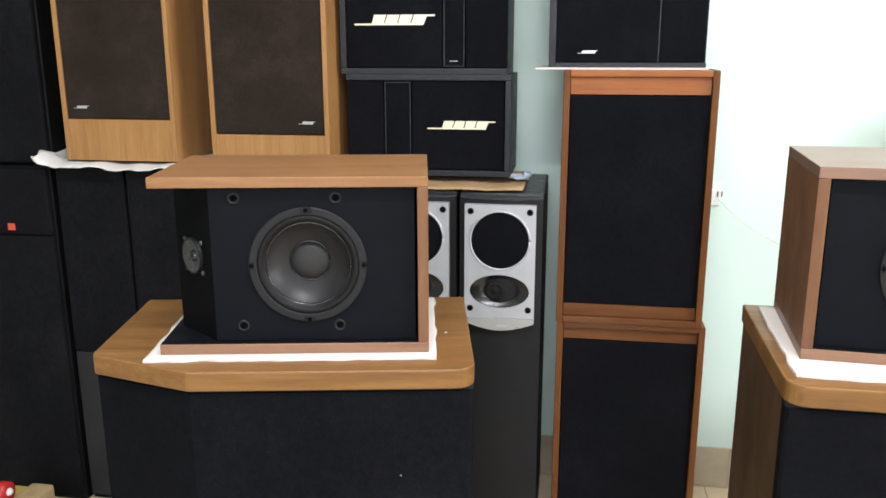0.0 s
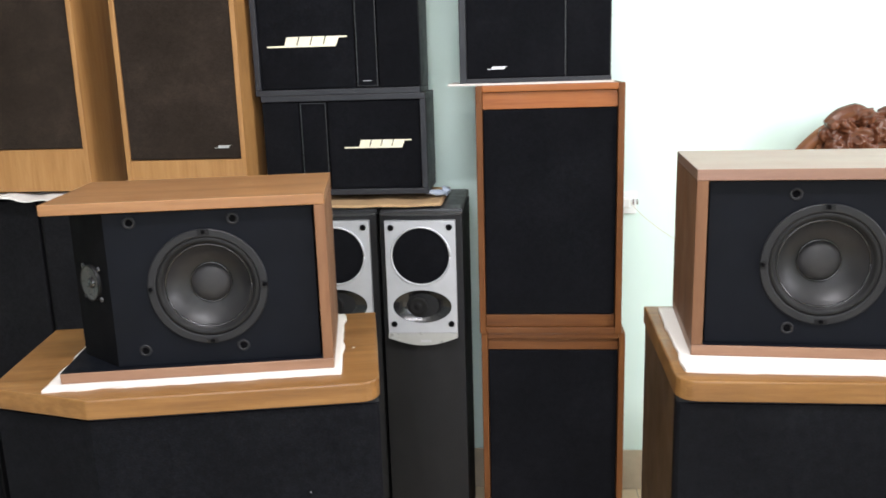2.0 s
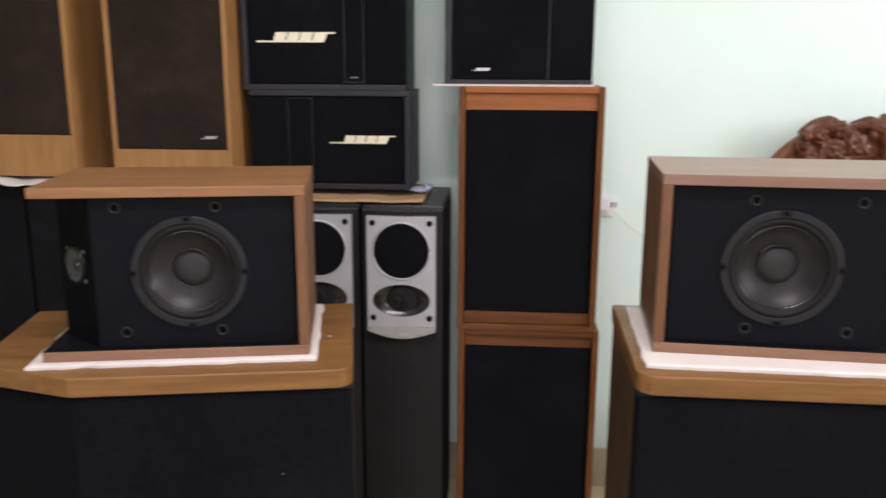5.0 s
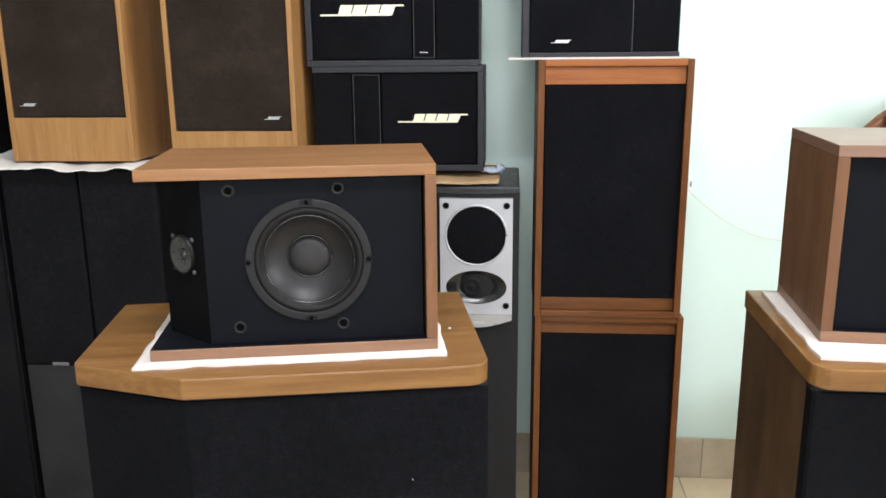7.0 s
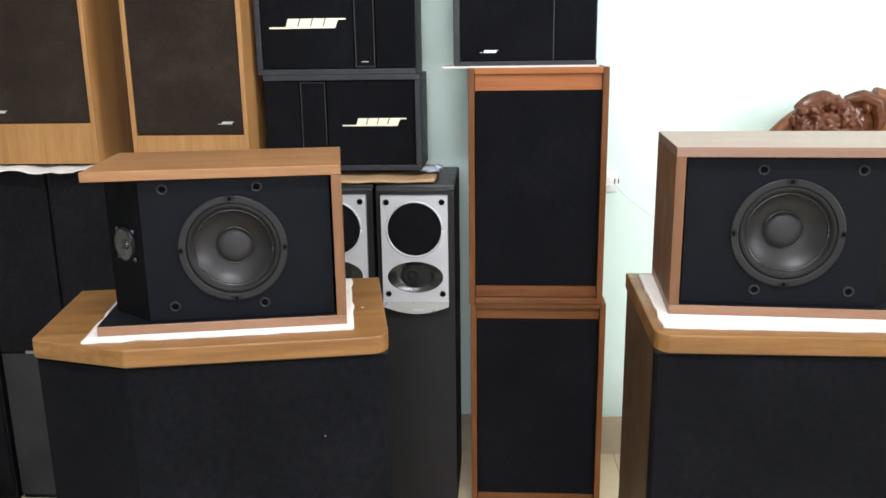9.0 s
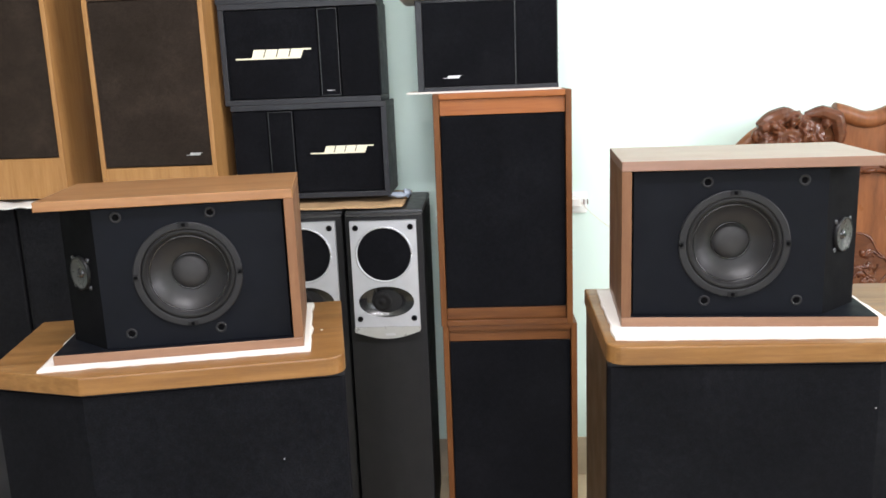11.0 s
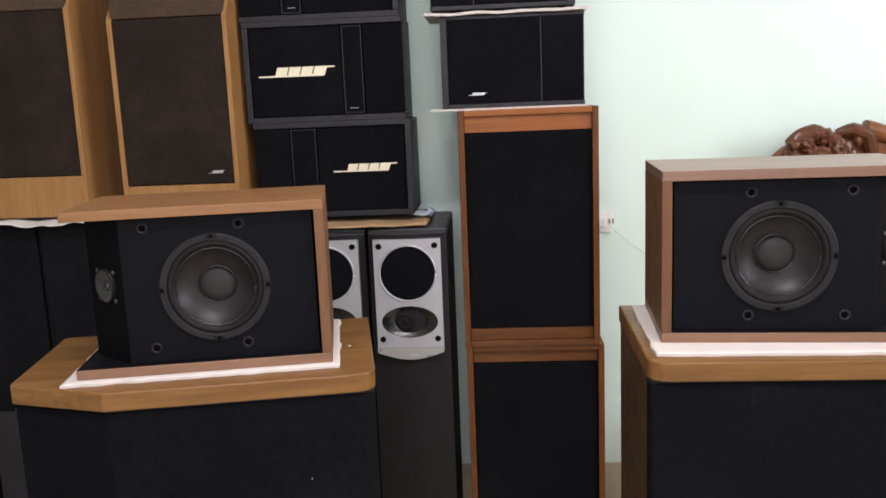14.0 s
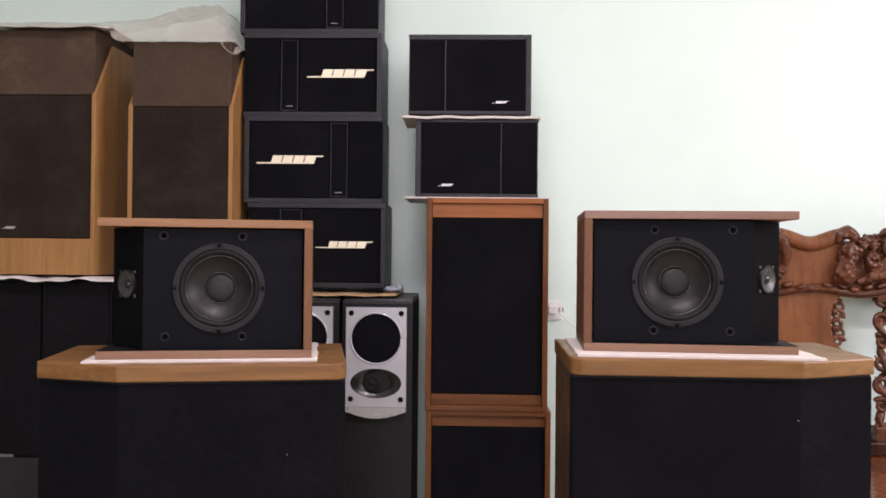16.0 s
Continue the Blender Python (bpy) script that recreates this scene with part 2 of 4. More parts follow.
FILM_CREAM = plain("cream_plastic_sheet", (0.62, 0.55, 0.46), 0.4, 0, 0.1, 12, 0.4, 60)


# ---- mesh helpers ----
def box(bm, x0, x1, y0, y1, z0, z1, bevel=0.0):
    """A box, with its edges rounded off where bevel is given."""
    made = bmesh.ops.create_cube(bm, size=1, matrix=Matrix.LocRotScale(
        ((x0 + x1) / 2, (y0 + y1) / 2, (z0 + z1) / 2), None, (abs(x1 - x0), abs(y1 - y0), abs(z1 - z0))))["verts"]
    if bevel:
        edges = list({e for v in made for e in v.link_edges})
        bmesh.ops.bevel(bm, geom=edges, offset=bevel, segments=2, affect="EDGES", profile=0.6)
    return bm


def prism(bm, outline, z0, z1, bevel=0.0):
    """An upright prism on a plan outline [(x, y)]."""
    low = [bm.verts.new((x, y, z0)) for x, y in outline]
    top = [bm.verts.new((x, y, z1)) for x, y in outline]
    n = len(outline)
    faces = [bm.faces.new(low), bm.faces.new(top)]
    faces += [bm.faces.new((low[i], low[(i + 1) % n], top[(i + 1) % n], top[i])) for i in range(n)]
    bmesh.ops.recalc_face_normals(bm, faces=faces)
    if bevel:
        bmesh.ops.bevel(bm, geom=list({e for f in faces for e in f.edges}), offset=bevel, segments=2, affect="EDGES", profile=0.6)
    return bm


def side_prism(bm, outline, x0, x1, bevel=0.0):
    """A prism with the outline [(y, z)], running along x."""
    a = [bm.verts.new((x0, y, z)) for y, z in outline]
    b = [bm.verts.new((x1, y, z)) for y, z in outline]
    n = len(outline)
    faces = [bm.faces.new(a), bm.faces.new(b)]
    faces += [bm.faces.new((a[i], a[(i + 1) % n], b[(i + 1) % n], b[i])) for i in range(n)]
    bmesh.ops.recalc_face_normals(bm, faces=faces)
    if bevel:
        bmesh.ops.bevel(bm, geom=list({e for f in faces for e in f.edges}), offset=bevel, segments=2, affect="EDGES", profile=0.6)
    return bm


def front_prism(bm, outline, y0, y1):
    """A prism with the outline [(x, z)] as seen from the front, from y0 to y1."""
    a = [bm.verts.new((x, y0, z)) for x, z in outline]
    b = [bm.verts.new((x, y1, z)) for x, z in outline]
    n = len(outline)
    faces = [bm.faces.new(a), bm.faces.new(b)]
    faces += [bm.faces.new((a[i], a[(i + 1) % n], b[(i + 1) % n], b[i])) for i in range(n)]
    bmesh.ops.recalc_face_normals(bm, faces=faces)
    return bm


def lathe(bm, profile, m=Matrix(), steps=40):
    """A turned form: profile [(radius, depth)], depth along the local y axis, set at the pose m."""
    rings = []
    for r, y in profile:
        if r < 1e-6:
            rings.append([bm.verts.new(m @ Vector((0, y, 0)))])
        else:
            rings.append([bm.verts.new(m @ Vector((r * math.cos(a), y, r * math.sin(a)))) for a in (2 * math.pi * i / steps for i in range(steps))])
    faces = []
    for a, b in zip(rings, rings[1:]):
        for i in range(steps):
            j = (i + 1) % steps
            if len(a) == 1 and len(b) > 1:
                faces.append(bm.faces.new((a[0], b[j], b[i])))
            elif len(b) == 1 and len(a) > 1:
                faces.append(bm.faces.new((a[i], a[j], b[0])))
            elif len(a) > 1:
                faces.append(bm.faces.new((a[i], a[j], b[j], b[i])))
    for f in faces:
        f.smooth = True
    return bm


def plate_hole(bm, x0, x1, z0, z1, cx, cz, rx, rz, y0, y1, steps=48):
    """A plate from y0 to y1 with an oval hole through it."""
    hole, edge = [], []
    extra = [math.atan2(z - cz, x - cx) for x in (x0, x1) for z in (z0, z1)]
    for a in sorted([-math.pi + 2 * math.pi * i / steps for i in range(steps)] + extra):
        c, s = math.cos(a), math.sin(a)
        k = min((x1 - cx) / c if c > 1e-9 else 1e9, (x0 - cx) / c if c < -1e-9 else 1e9, (z1 - cz) / s if s > 1e-9 else 1e9, (z0 - cz) / s if s < -1e-9 else 1e9)
        q = 1 / math.hypot(c / rx, s / rz)
        hole.append((cx + q * c, cz + q * s))
        edge.append((cx + k * c, cz + k * s))
    rows = [[bm.verts.new((x, y, z)) for x, z in ring] for ring, y in ((edge, y1), (edge, y0), (hole, y0), (hole, y1))]
    n = len(hole)
    faces = []
    for a, b in ((0, 1), (1, 2), (2, 3)):
        faces += [bm.faces.new((rows[a][i], rows[a][(i + 1) % n], rows[b][(i + 1) % n], rows[b][i])) for i in range(n)]
    bmesh.ops.recalc_face_normals(bm, faces=faces)
    return bm


def tube(bm, points, radii, sides=8, flat=1.0):
    """A round bar through the points, with a radius at each; flat squeezes it in y."""
    pts = [Vector(p) for p in points]
    rings = []
    for i, p in enumerate(pts):
        d = (pts[min(i + 1, len(pts) - 1)] - pts[max(i - 1, 0)]).normalized()
        u = d.cross(Vector((0, 1, 0)))
        u = u.normalized() if u.length > 1e-3 else Vector((1, 0, 0))
        w = d.cross(u).normalized()
        r = radii[i] if isinstance(radii, (list, tuple)) else radii
        ring = []
        for k in range(sides):
            a = 2 * math.pi * k / sides
            v = u * (r * math.cos(a)) + w * (r * math.sin(a))
            v.y *= flat
            ring.append(bm.verts.new(p + v))
        rings.append(ring)
    for a, b in zip(rings, rings[1:]):
        for k in range(sides):
            bm.faces.new((a[k], a[(k + 1) % sides], b[(k + 1) % sides], b[k])).smooth = True
    for ring in (rings[0], rings[-1]):
        bm.faces.new(ring)
    return bm


def lump(bm, centre, size, seed=0.0, rough=0.18, turn=0.0, level=2):
    """A carved knob: an uneven ellipsoid."""
    made = bmesh.ops.create_icosphere(bm, subdivisions=level, radius=1.0)["verts"]
    m = Matrix.Translation(centre) @ Euler((0, turn, 0)).to_matrix().to_4x4()
    for v in made:
        k = 1 + rough * noise.noise(v.co * 2.3 + Vector((seed, seed * 1.7, -seed)))
        if level > 2:
            # chiselled grooves
            k -= 0.30 * rough * abs(noise.noise(Vector((v.co.x * 5.0, v.co.y * 2.0, v.co.z * 5.0)) + Vector((-seed, seed, seed * 2.1))))
        v.co = m @ Vector((v.co.x * size[0] * k, v.co.y * size[1] * k, v.co.z * size[2] * k))
    for f in {f for v in made for f in v.link_faces}:
        f.smooth = True
    return bm


def thing(name, m, label, category, group="", kind=""):
    ob = new(name)
    ob.matrix_world = m
    return tagged(ob, label, category, group, kind)


def part(name, bm, mat, parent=None, label="", normals=True):
    """Links a bmesh as one mesh object under a thing or a part."""
    if normals:
        bmesh.ops.recalc_face_normals(bm, faces=bm.faces)
    mesh = bpy.data.meshes.new(name)
    bm.to_mesh(mesh)
    bm.free()
    mesh.materials.append(mat)
    ob = new(name, mesh)
    ob.parent = parent
    return tagged(ob, label)


def B():
    return bmesh.new()


def boxed(name, mat, parent, x0, x1, y0, y1, z0, z1, bevel=0.0, label=""):
    return part(name, box(B(), x0, x1, y0, y1, z0, z1, bevel), mat, parent, label)


def setting(name, bm, mat, label, category):
    return tagged(part(name, bm, mat), label, category, "", "structure")


# ---- room ----
T = 0.14
setting("wall_north", box(B(), X0 - T, X1 + T, WALL, WALL + T, 0, CEIL), WALL_PAINT, "pale mint green painted plaster wall", "wall")
setting("wall_west", box(B(), X0 - T, X0, Y0, WALL, 0, CEIL), DARKENED_PAINT, "unseen side wall, darkened grey green to cut reflections", "wall")


def wall_with_opening(along, at, a0, a1, o0, o1, p0, p1):
    """A wall from a0 to a1 with an opening o0..o1 wide and p0..p1 high."""
    bm = B()
    pieces = [(a0, o0, 0, CEIL), (o1, a1, 0, CEIL), (o0, o1, p1, CEIL)] + ([(o0, o1, 0, p0)] if p0 > 0 else [])
    for c0, c1, z0, z1 in pieces:
        if along == "y":
            box(bm, at, at + T, c0, c1, z0, z1)
        else:
            box(bm, c0, c1, at - T, at, z0, z1)
    return bm


setting("wall_east", wall_with_opening("y", X1, Y0, WALL, -0.6, 1.3, 1.3, 2.7), WALL_PAINT, "pale mint green wall with a window opening", "wall")
setting("wall_south", wall_with_opening("x", Y0, X0 - T, X1 + T, -1.1, 1.3, 0.0, 2.7), WALL_PAINT, "pale mint green wall with a wide opening added for fill light", "wall")
setting("ceiling", box(B(), X0 - T, X1 + T, Y0 - T, WALL + T, CEIL, CEIL + 0.12), CEIL_PAINT, "plain white painted ceiling", "ceiling")
floor = setting("floor", box(B(), X0 - T, X1 + T, Y0 - T, WALL, -0.1, -0.004), GROUT, "glossy beige ceramic tile floor", "floor")
skirting = setting("baseboard", box(B(), X0, X1, WALL - 0.008, WALL - 0.0005, 0.0, 0.135), GROUT, "beige stone skirting tiles along the wall", "baseboard")


lamp = thing("ceiling_light", pose(0.1, 0.2, CEIL), "slim white tube light fixed to the ceiling", "ceiling light")
boxed("housing", CEIL_PAINT, lamp, -0.62, 0.62, -0.03, 0.03, -0.045, 0.0, 0.006)
part("tube", lathe(B(), [(0.0, -0.6), (0.013, -0.6), (0.013, 0.6), (0.0, 0.6)], pose(0, 0, -0.06, 0, 0, 90), 16), PAPER, lamp)


# ---- open bookshelf speakers on the floor cabinets ----
def woofer_on(parent, x, z, y):
    g = 0.925
    at = pose(x, y, z) @ Matrix.Diagonal((g, 1, g, 1))
    bm = lathe(B(), [(0.0, 0.055), (0.04, 0.055), (0.075, 0.02), (0.0785, 0.0)], at, 56)
    for prof in ([(0.0785, 0.0), (0.0798, -0.0034)], [(0.0798, -0.0034), (0.0815, -0.0042)], [(0.0815, -0.0042), (0.0905, -0.0042)], [(0.0905, -0.0042), (0.092, -0.003)], [(0.092, -0.003), (0.092, 0.003)]):
        lathe(bm, prof, at, 56)
    w = part("woofer", bm, RING, parent, "round black plastic woofer frame")
    part("surround", lathe(B(), [(0.0795, -0.0012), (0.0775, -0.0032), (0.0745, -0.0038), (0.0715, -0.0025), (0.0690, 0.0012)], at, 56), RUBBER, w)
    part("cone", lathe(B(), [(0.0695, 0.0008), (0.066, 0.0050), (0.061, 0.0102), (0.054, 0.0158), (0.045, 0.0210), (0.034, 0.0252), (0.028, 0.027)], at, 56), CONE, w, "dark grey paper cone")
    part("dust_cap", lathe(B(), [(0.0310, 0.0262), (0.0295, 0.0225), (0.0245, 0.0185), (0.016, 0.0160), (0.0075, 0.0150), (0.0, 0.0148)], at, 40), CAP, w)
    for rad, dep in ((0.0665 * g, 0.0040), (0.0318 * g, 0.0252)):
        ring = [(x + rad * math.cos(q), y + dep, z + rad * math.sin(q)) for q in [2 * math.pi * i / 56 for i in range(57)]]
        part("bead", tube(B(), ring, 0.0016, 8), GLOSS, w)
    for k in range(4):
        a = k * math.pi / 2
        cx, cz = x + 0.0875 * g * math.cos(a), z + 0.0875 * g * math.sin(a)
        hw, hh = (0.0042, 0.0062) if k % 2 == 0 else (0.0085, 0.0042)
        tab = boxed("mounting_notch", BLACK_PLASTIC, w, cx - hw, cx + hw, y - 0.0046, y - 0.002, cz - hh, cz + hh, 0.001)
        part("screw", lathe(B(), [(0.0030, -0.0044), (0.0030, -0.0054), (0.0014, -0.0058), (0.0, -0.0052)], pose(cx, y, cz), 12), DARK_HOLE, tab)


def open_speaker(m, s, label, boards, H):
    """s: 1 where the open, angled end is to the right, -1 where it is to the left. The base's inner front corner is the origin."""
    W, D, K = 0.393, 0.24, 0.0155
    t = thing("bookshelf_speaker", m, label, "speaker", "opened speakers on floor cabinets")

    def xs(a, b):
        return (min(s * a, s * b), max(s * a, s * b))
    boxed("top_board", boards, t, *xs(0, W), 0, D, H - K, H, 0.0015)
    boxed("bottom_board", BOARD_EDGE, t, *xs(0, W), 0, D, 0, K, 0.0015)
    boxed("liner", BAFFLE, t, *xs(K, W - 0.001), 0.0015, D, K, K + 0.0012, 0, "black painted inside of the bottom board")
    boxed("side_board", BOARD_UP_SHADED, t, *xs(0, K), 0.0, D, K, H - K, 0.0012)
    boxed("back_board", BAFFLE, t, *xs(K, 0.372), D - 0.012, D - 0.002, K, H - K)
    wx, wz = 0.174, 0.132
    part("baffle", plate_hole(B(), *xs(K + 0.004, 0.312), K + 0.002, H - K - 0.003, s * wx, wz, 0.0775, 0.0775, 0.012, 0.026), BAFFLE, t, "black painted front baffle")
    # angled end with the tweeter
    p0, p1 = Vector((s * 0.312, 0.012)), Vector((s * 0.381, 0.084))
    d = (p1 - p0).normalized()
    nrm = Vector((d.y * s, -d.x * s)).normalized()
    if nrm.y > 0:
        nrm = -nrm
    inward = -nrm * 0.012
    part("angled_panel", prism(B(), [tuple(p0), tuple(p1), (s * 0.381, D - 0.003), (s * 0.362, D - 0.003), tuple(p1 + inward + Vector((-s * 0.008, 0.006))), tuple(p0 + inward)], K + 0.001, H - K - 0.002), MATT, t, "black angled end panel")
    c = (p0 + p1) / 2
    ang = math.degrees(math.atan2(nrm.x, -nrm.y))
    at = pose(c.x, c.y, 0.138, 0, 0, ang)
    tw = part("tweeter", lathe(B(), [(0.0275, 0.0), (0.0275, -0.0050), (0.0262, -0.0060), (0.0248, -0.0055), (0.0246, -0.0010)], at, 32), BLACK_PLASTIC, t, "small tweeter with a pale cone")
    part("tweeter_cone", lathe(B(), [(0.0250, -0.0052), (0.02, -0.0040), (0.012, -0.0018), (0.0055, -0.0006)], at, 32), plain_cone(), tw)
    part("tweeter_dome", lathe(B(), [(0.0088, -0.0006), (0.0078, -0.0038), (0.0046, -0.0056), (0.0, -0.0062)], at, 20), GLOSS, tw)
    for a in (45, 135, 225, 315):
        q = at @ pose(0.032 * math.cos(radians(a)), 0, 0.032 * math.sin(radians(a)))
        part("tweeter_screw", lathe(B(), [(0.0038, 0.0), (0.0038, -0.0018), (0.0, -0.0026)], q, 10), TRIM, tw)
    woofer_on(t, s * wx, wz, 0.012)
    for x, z in ((0.132, 0.230), (0.276, 0.230), (0.131, 0.040), (0.272, 0.040)):
        k = part("grille_socket", lathe(B(), [(0.0090, 0.0125), (0.0088, 0.0112), (0.0078, 0.0105), (0.0064, 0.0107), (0.0052, 0.0114), (0.0050, 0.0125)], pose(s * x, 0, z), 24), RING, t)
        part("socket_hole", lathe(B(), [(0.0060, 0.0119), (0.0, 0.0119)], pose(s * x, 0, z), 14), DARK_HOLE, k)
    return t


CONES = {}


def plain_cone():
    if "m" not in CONES:
        CONES["m"] = plain("pale_tweeter_cone", (0.040, 0.039, 0.037), 0.3, 0.1, 0.1, 60, 0.05)
    return CONES["m"]


# ---- floor cabinets with wooden tops and one cut-off corner ----
def corner(cx, cy, r, a0, a1, n=5):
    return [(cx + r * math.cos(radians(a0 + (a1 - a0) * i / n)), cy + r * math.sin(radians(a0 + (a1 - a0) * i / n))) for i in range(n + 1)]


def floor_cabinet(m, s, height, label, pin):
    W, F, C, D = 0.566, 0.408, 0.072, 0.347
    t = thing("floor_cabinet", m, label, "speaker cabinet", "floor cabinets with wooden tops")
    r = 0.028
    outline = corner(r, r, r, 180, 270) + [(F, 0.0), (W - 0.004, C - 0.002), (W, C + 0.01), (W, D), (0, D)]
    part("top_slab", prism(B(), [(s * x, y) for x, y in outline], height - 0.03, height, 0.003), OAK, t, "golden oak veneered top with a rounded corner")
    i = 0.006
    front = [(0.002, i + 0.004), (0.006, i), (F - 0.002, i), (W - i, C + i * 0.6), (W - i, C + 0.02), (F - 0.006, i + 0.014), (0.03, i + 0.014), (0.002, i + 0.026)]
    part("front_grille", prism(B(), [(s * x, y) for x, y in front], 0.05, height - 0.035), BLACK_CLOTH, t, "black grille cloth over the front and angled corner")
    part("shadow_rail", prism(B(), [(s * x, y + 0.004) for x, y in front], height - 0.036, height - 0.029), TOWER_GREY, t, "dusty edge of the grille frame")
    boxed("inner_side_panel", OAK_SHADED, t, *sorted((s * 0.003, s * 0.023)), i + 0.028, D - 0.002, 0.0, height - 0.03, 0.002, "walnut veneered side panel")
    boxed("outer_side_panel", OAK_SHADED, t, *sorted((s * (W - 0.022), s * (W - 0.005))), C + 0.02, D - 0.002, 0.0, height - 0.03, 0.002, "walnut veneered side panel")
    boxed("back_panel", BLACK_PLASTIC, t, *sorted((s * 0.023, s * (W - 0.022))), D - 0.018, D - 0.004, 0.0, height - 0.03)
    part("plinth", prism(B(), [(s * x, y + 0.012) for x, y in front], 0.0, 0.05), BLACK_PLASTIC, t)
    if s < 0:
        part("paint_speck", lathe(B(), [(0.0, -0.0006), (0.0022, -0.0004), (0.0026, 0.0)], pose(-0.038, 0.155, height, -90, 0, 0), 8), PAPER, t)
    part("pin", lathe(B(), [(0.0012, 0.0), (0.0012, -0.001), (0.0, -0.0014)], pose(s * pin[0], i, height - pin[1]), 8), STEEL, t)
    return t


LEFT_TOP, RIGHT_TOP = 0.955, 0.975
YAW = 10.6
floor_cabinet(pose(-0.1294, 1.087, 0, 0, 0, YAW), -1, LEFT_TOP, "black cloth floor cabinet with golden oak top, turned inwards", (0.108, 0.167))
floor_cabinet(pose(0.279, 1.047, 0, 0, 0, -1.0), 1, RIGHT_TOP, "black cloth floor cabinet with golden oak top beside the bench", (0.402, 0.105))


def wavy_sheet(name, m, x0, x1, y0, y1, thick, mat, label, category, wave=0.003, seed=1.0, nx=40, ny=20, droop=0.0, fall=0.0, curl=0.0):
    """A thin loose sheet with uneven edges and a slight ripple."""
    bm = B()
    rows = []
    for side in (1, 0):
        grid = []
        for j in range(ny + 1):
            line = []
            for i in range(nx + 1):
                u, v = i / nx, j / ny
                edge = 1 if j in (0, ny) or i in (0, nx) else 0
                x, y = x0 + (x1 - x0) * u, y0 + (y1 - y0) * v
                x += edge * wave * noise.noise(Vector((0.0, y * 26, seed)))
                y += edge * wave * noise.noise(Vector((x * 26, 0.0, seed + 5)))
                z = thick * side + abs(droop) * (0.5 + 0.5 * noise.noise(Vector((x * 14, y * 14, seed)))) * (1 if droop else 0)
                z -= fall * max(0.0, 1 - (y - y0) / 0.075) ** 1.2 * (0.75 + 0.5 * noise.noise(Vector((x * 9, 0.0, seed + 2))))
                z += curl * max(0.0, 1 - (x - x0) / 0.09) ** 1.5
                line.append(bm.verts.new((x, y, z)))
            grid.append(line)
        rows.append(grid)
    for g in rows:
        for j in range(ny):
            for i in range(nx):
                bm.faces.new((g[j][i], g[j][i + 1], g[j + 1][i + 1], g[j + 1][i])).smooth = True
    a, b = rows
    ring = [(0, i) for i in range(nx)] + [(j, nx) for j in range(ny)] + [(ny, i) for i in range(nx, 0, -1)] + [(j, 0) for j in range(ny, 0, -1)]
    for k in range(len(ring)):
        (j, i), (j2, i2) = ring[k], ring[(k + 1) % len(ring)]
        bm.faces.new((a[j][i], a[j2][i2], b[j2][i2], b[j][i]))
    ob = part(name, bm, mat)
    ob.matrix_world = m
    return tagged(ob, label, category)


PAD = 0.004
wavy_sheet("foam_sheet", pose(-0.2043, 1.1315, LEFT_TOP, 0, 0, YAW), -0.412, 0.011, -0.019, 0.275, PAD, PAPER, "thin white foam sheet under the opened speaker", "foam sheet", 0.006, 1.0, 90)
wavy_sheet("foam_sheet", pose(0.316, 1.132, RIGHT_TOP, 0, 0, -2.2), -0.020, 0.421, -0.057, 0.24, PAD, PAPER, "thin white foam sheet under the opened speaker", "foam sheet", 0.005, 3.0, 90)
open_speaker(pose(-0.2043, 1.1315, LEFT_TOP + PAD, 0, 0, YAW), -1, "opened bookshelf speaker in walnut boards, driver exposed", BOARD, 0.262)
open_speaker(pose(0.313, 1.134, RIGHT_TOP + PAD, 0, 0, -4.0), 1, "opened bookshelf speaker in walnut boards beside the bench", BOARD_PINK, 0.266)


# ---- stacked teak speakers ----
def teak_speaker(m, W, H, label, strip, top):
    """strip: the height of the board over the grille; top: its wood, the lit or the shaded teak."""
    D, K = 0.28, 0.017
    t = thing("cabinet_speaker", m, label, "speaker", "stacked teak speakers")
    boxed("left_side", TEAK, t, 0, K, 0, D, 0, H, 0.002)
    boxed("right_side", TEAK, t, W - K, W, 0, D, 0, H, 0.002)
    boxed("top_board", top, t, K, W - K, 0, D, H - K, H, 0.003)
    boxed("bottom_board", TEAK_SHADED, t, K, W - K, 0, D, 0, K, 0.002)
    boxed("top_strip", top, t, K + 0.001, W - K - 0.001, 0.012, 0.03, H - K - strip, H - K - 0.001, 0.001, "teak strip over the grille")
    boxed("bottom_strip", TEAK_SHADED, t, K + 0.001, W - K - 0.001, 0.012, 0.03, K + 0.001, K + 0.034, 0.001)
    boxed("grille", BLACK_CLOTH, t, K + 0.002, W - K - 0.002, 0.009, 0.03, K + 0.036, H - K - strip - 0.002, 0.003, "black cloth grille")
    boxed("back_board", BLACK_PLASTIC, t, K, W - K, D - 0.015, D - 0.003, K, H - K)
    return t


teak_speaker(pose(-0.036, 2.162, 0), 0.391, 0.669, "teak framed speaker with black cloth grille on the floor", 0.034, TEAK_SHADED)
teak_speaker(pose(-0.039, 2.157, 0.669), 0.382, 0.668, "teak framed speaker with black cloth grille, stacked on another", 0.044, TEAK_LIT)
TEAK_TOP = 1.337


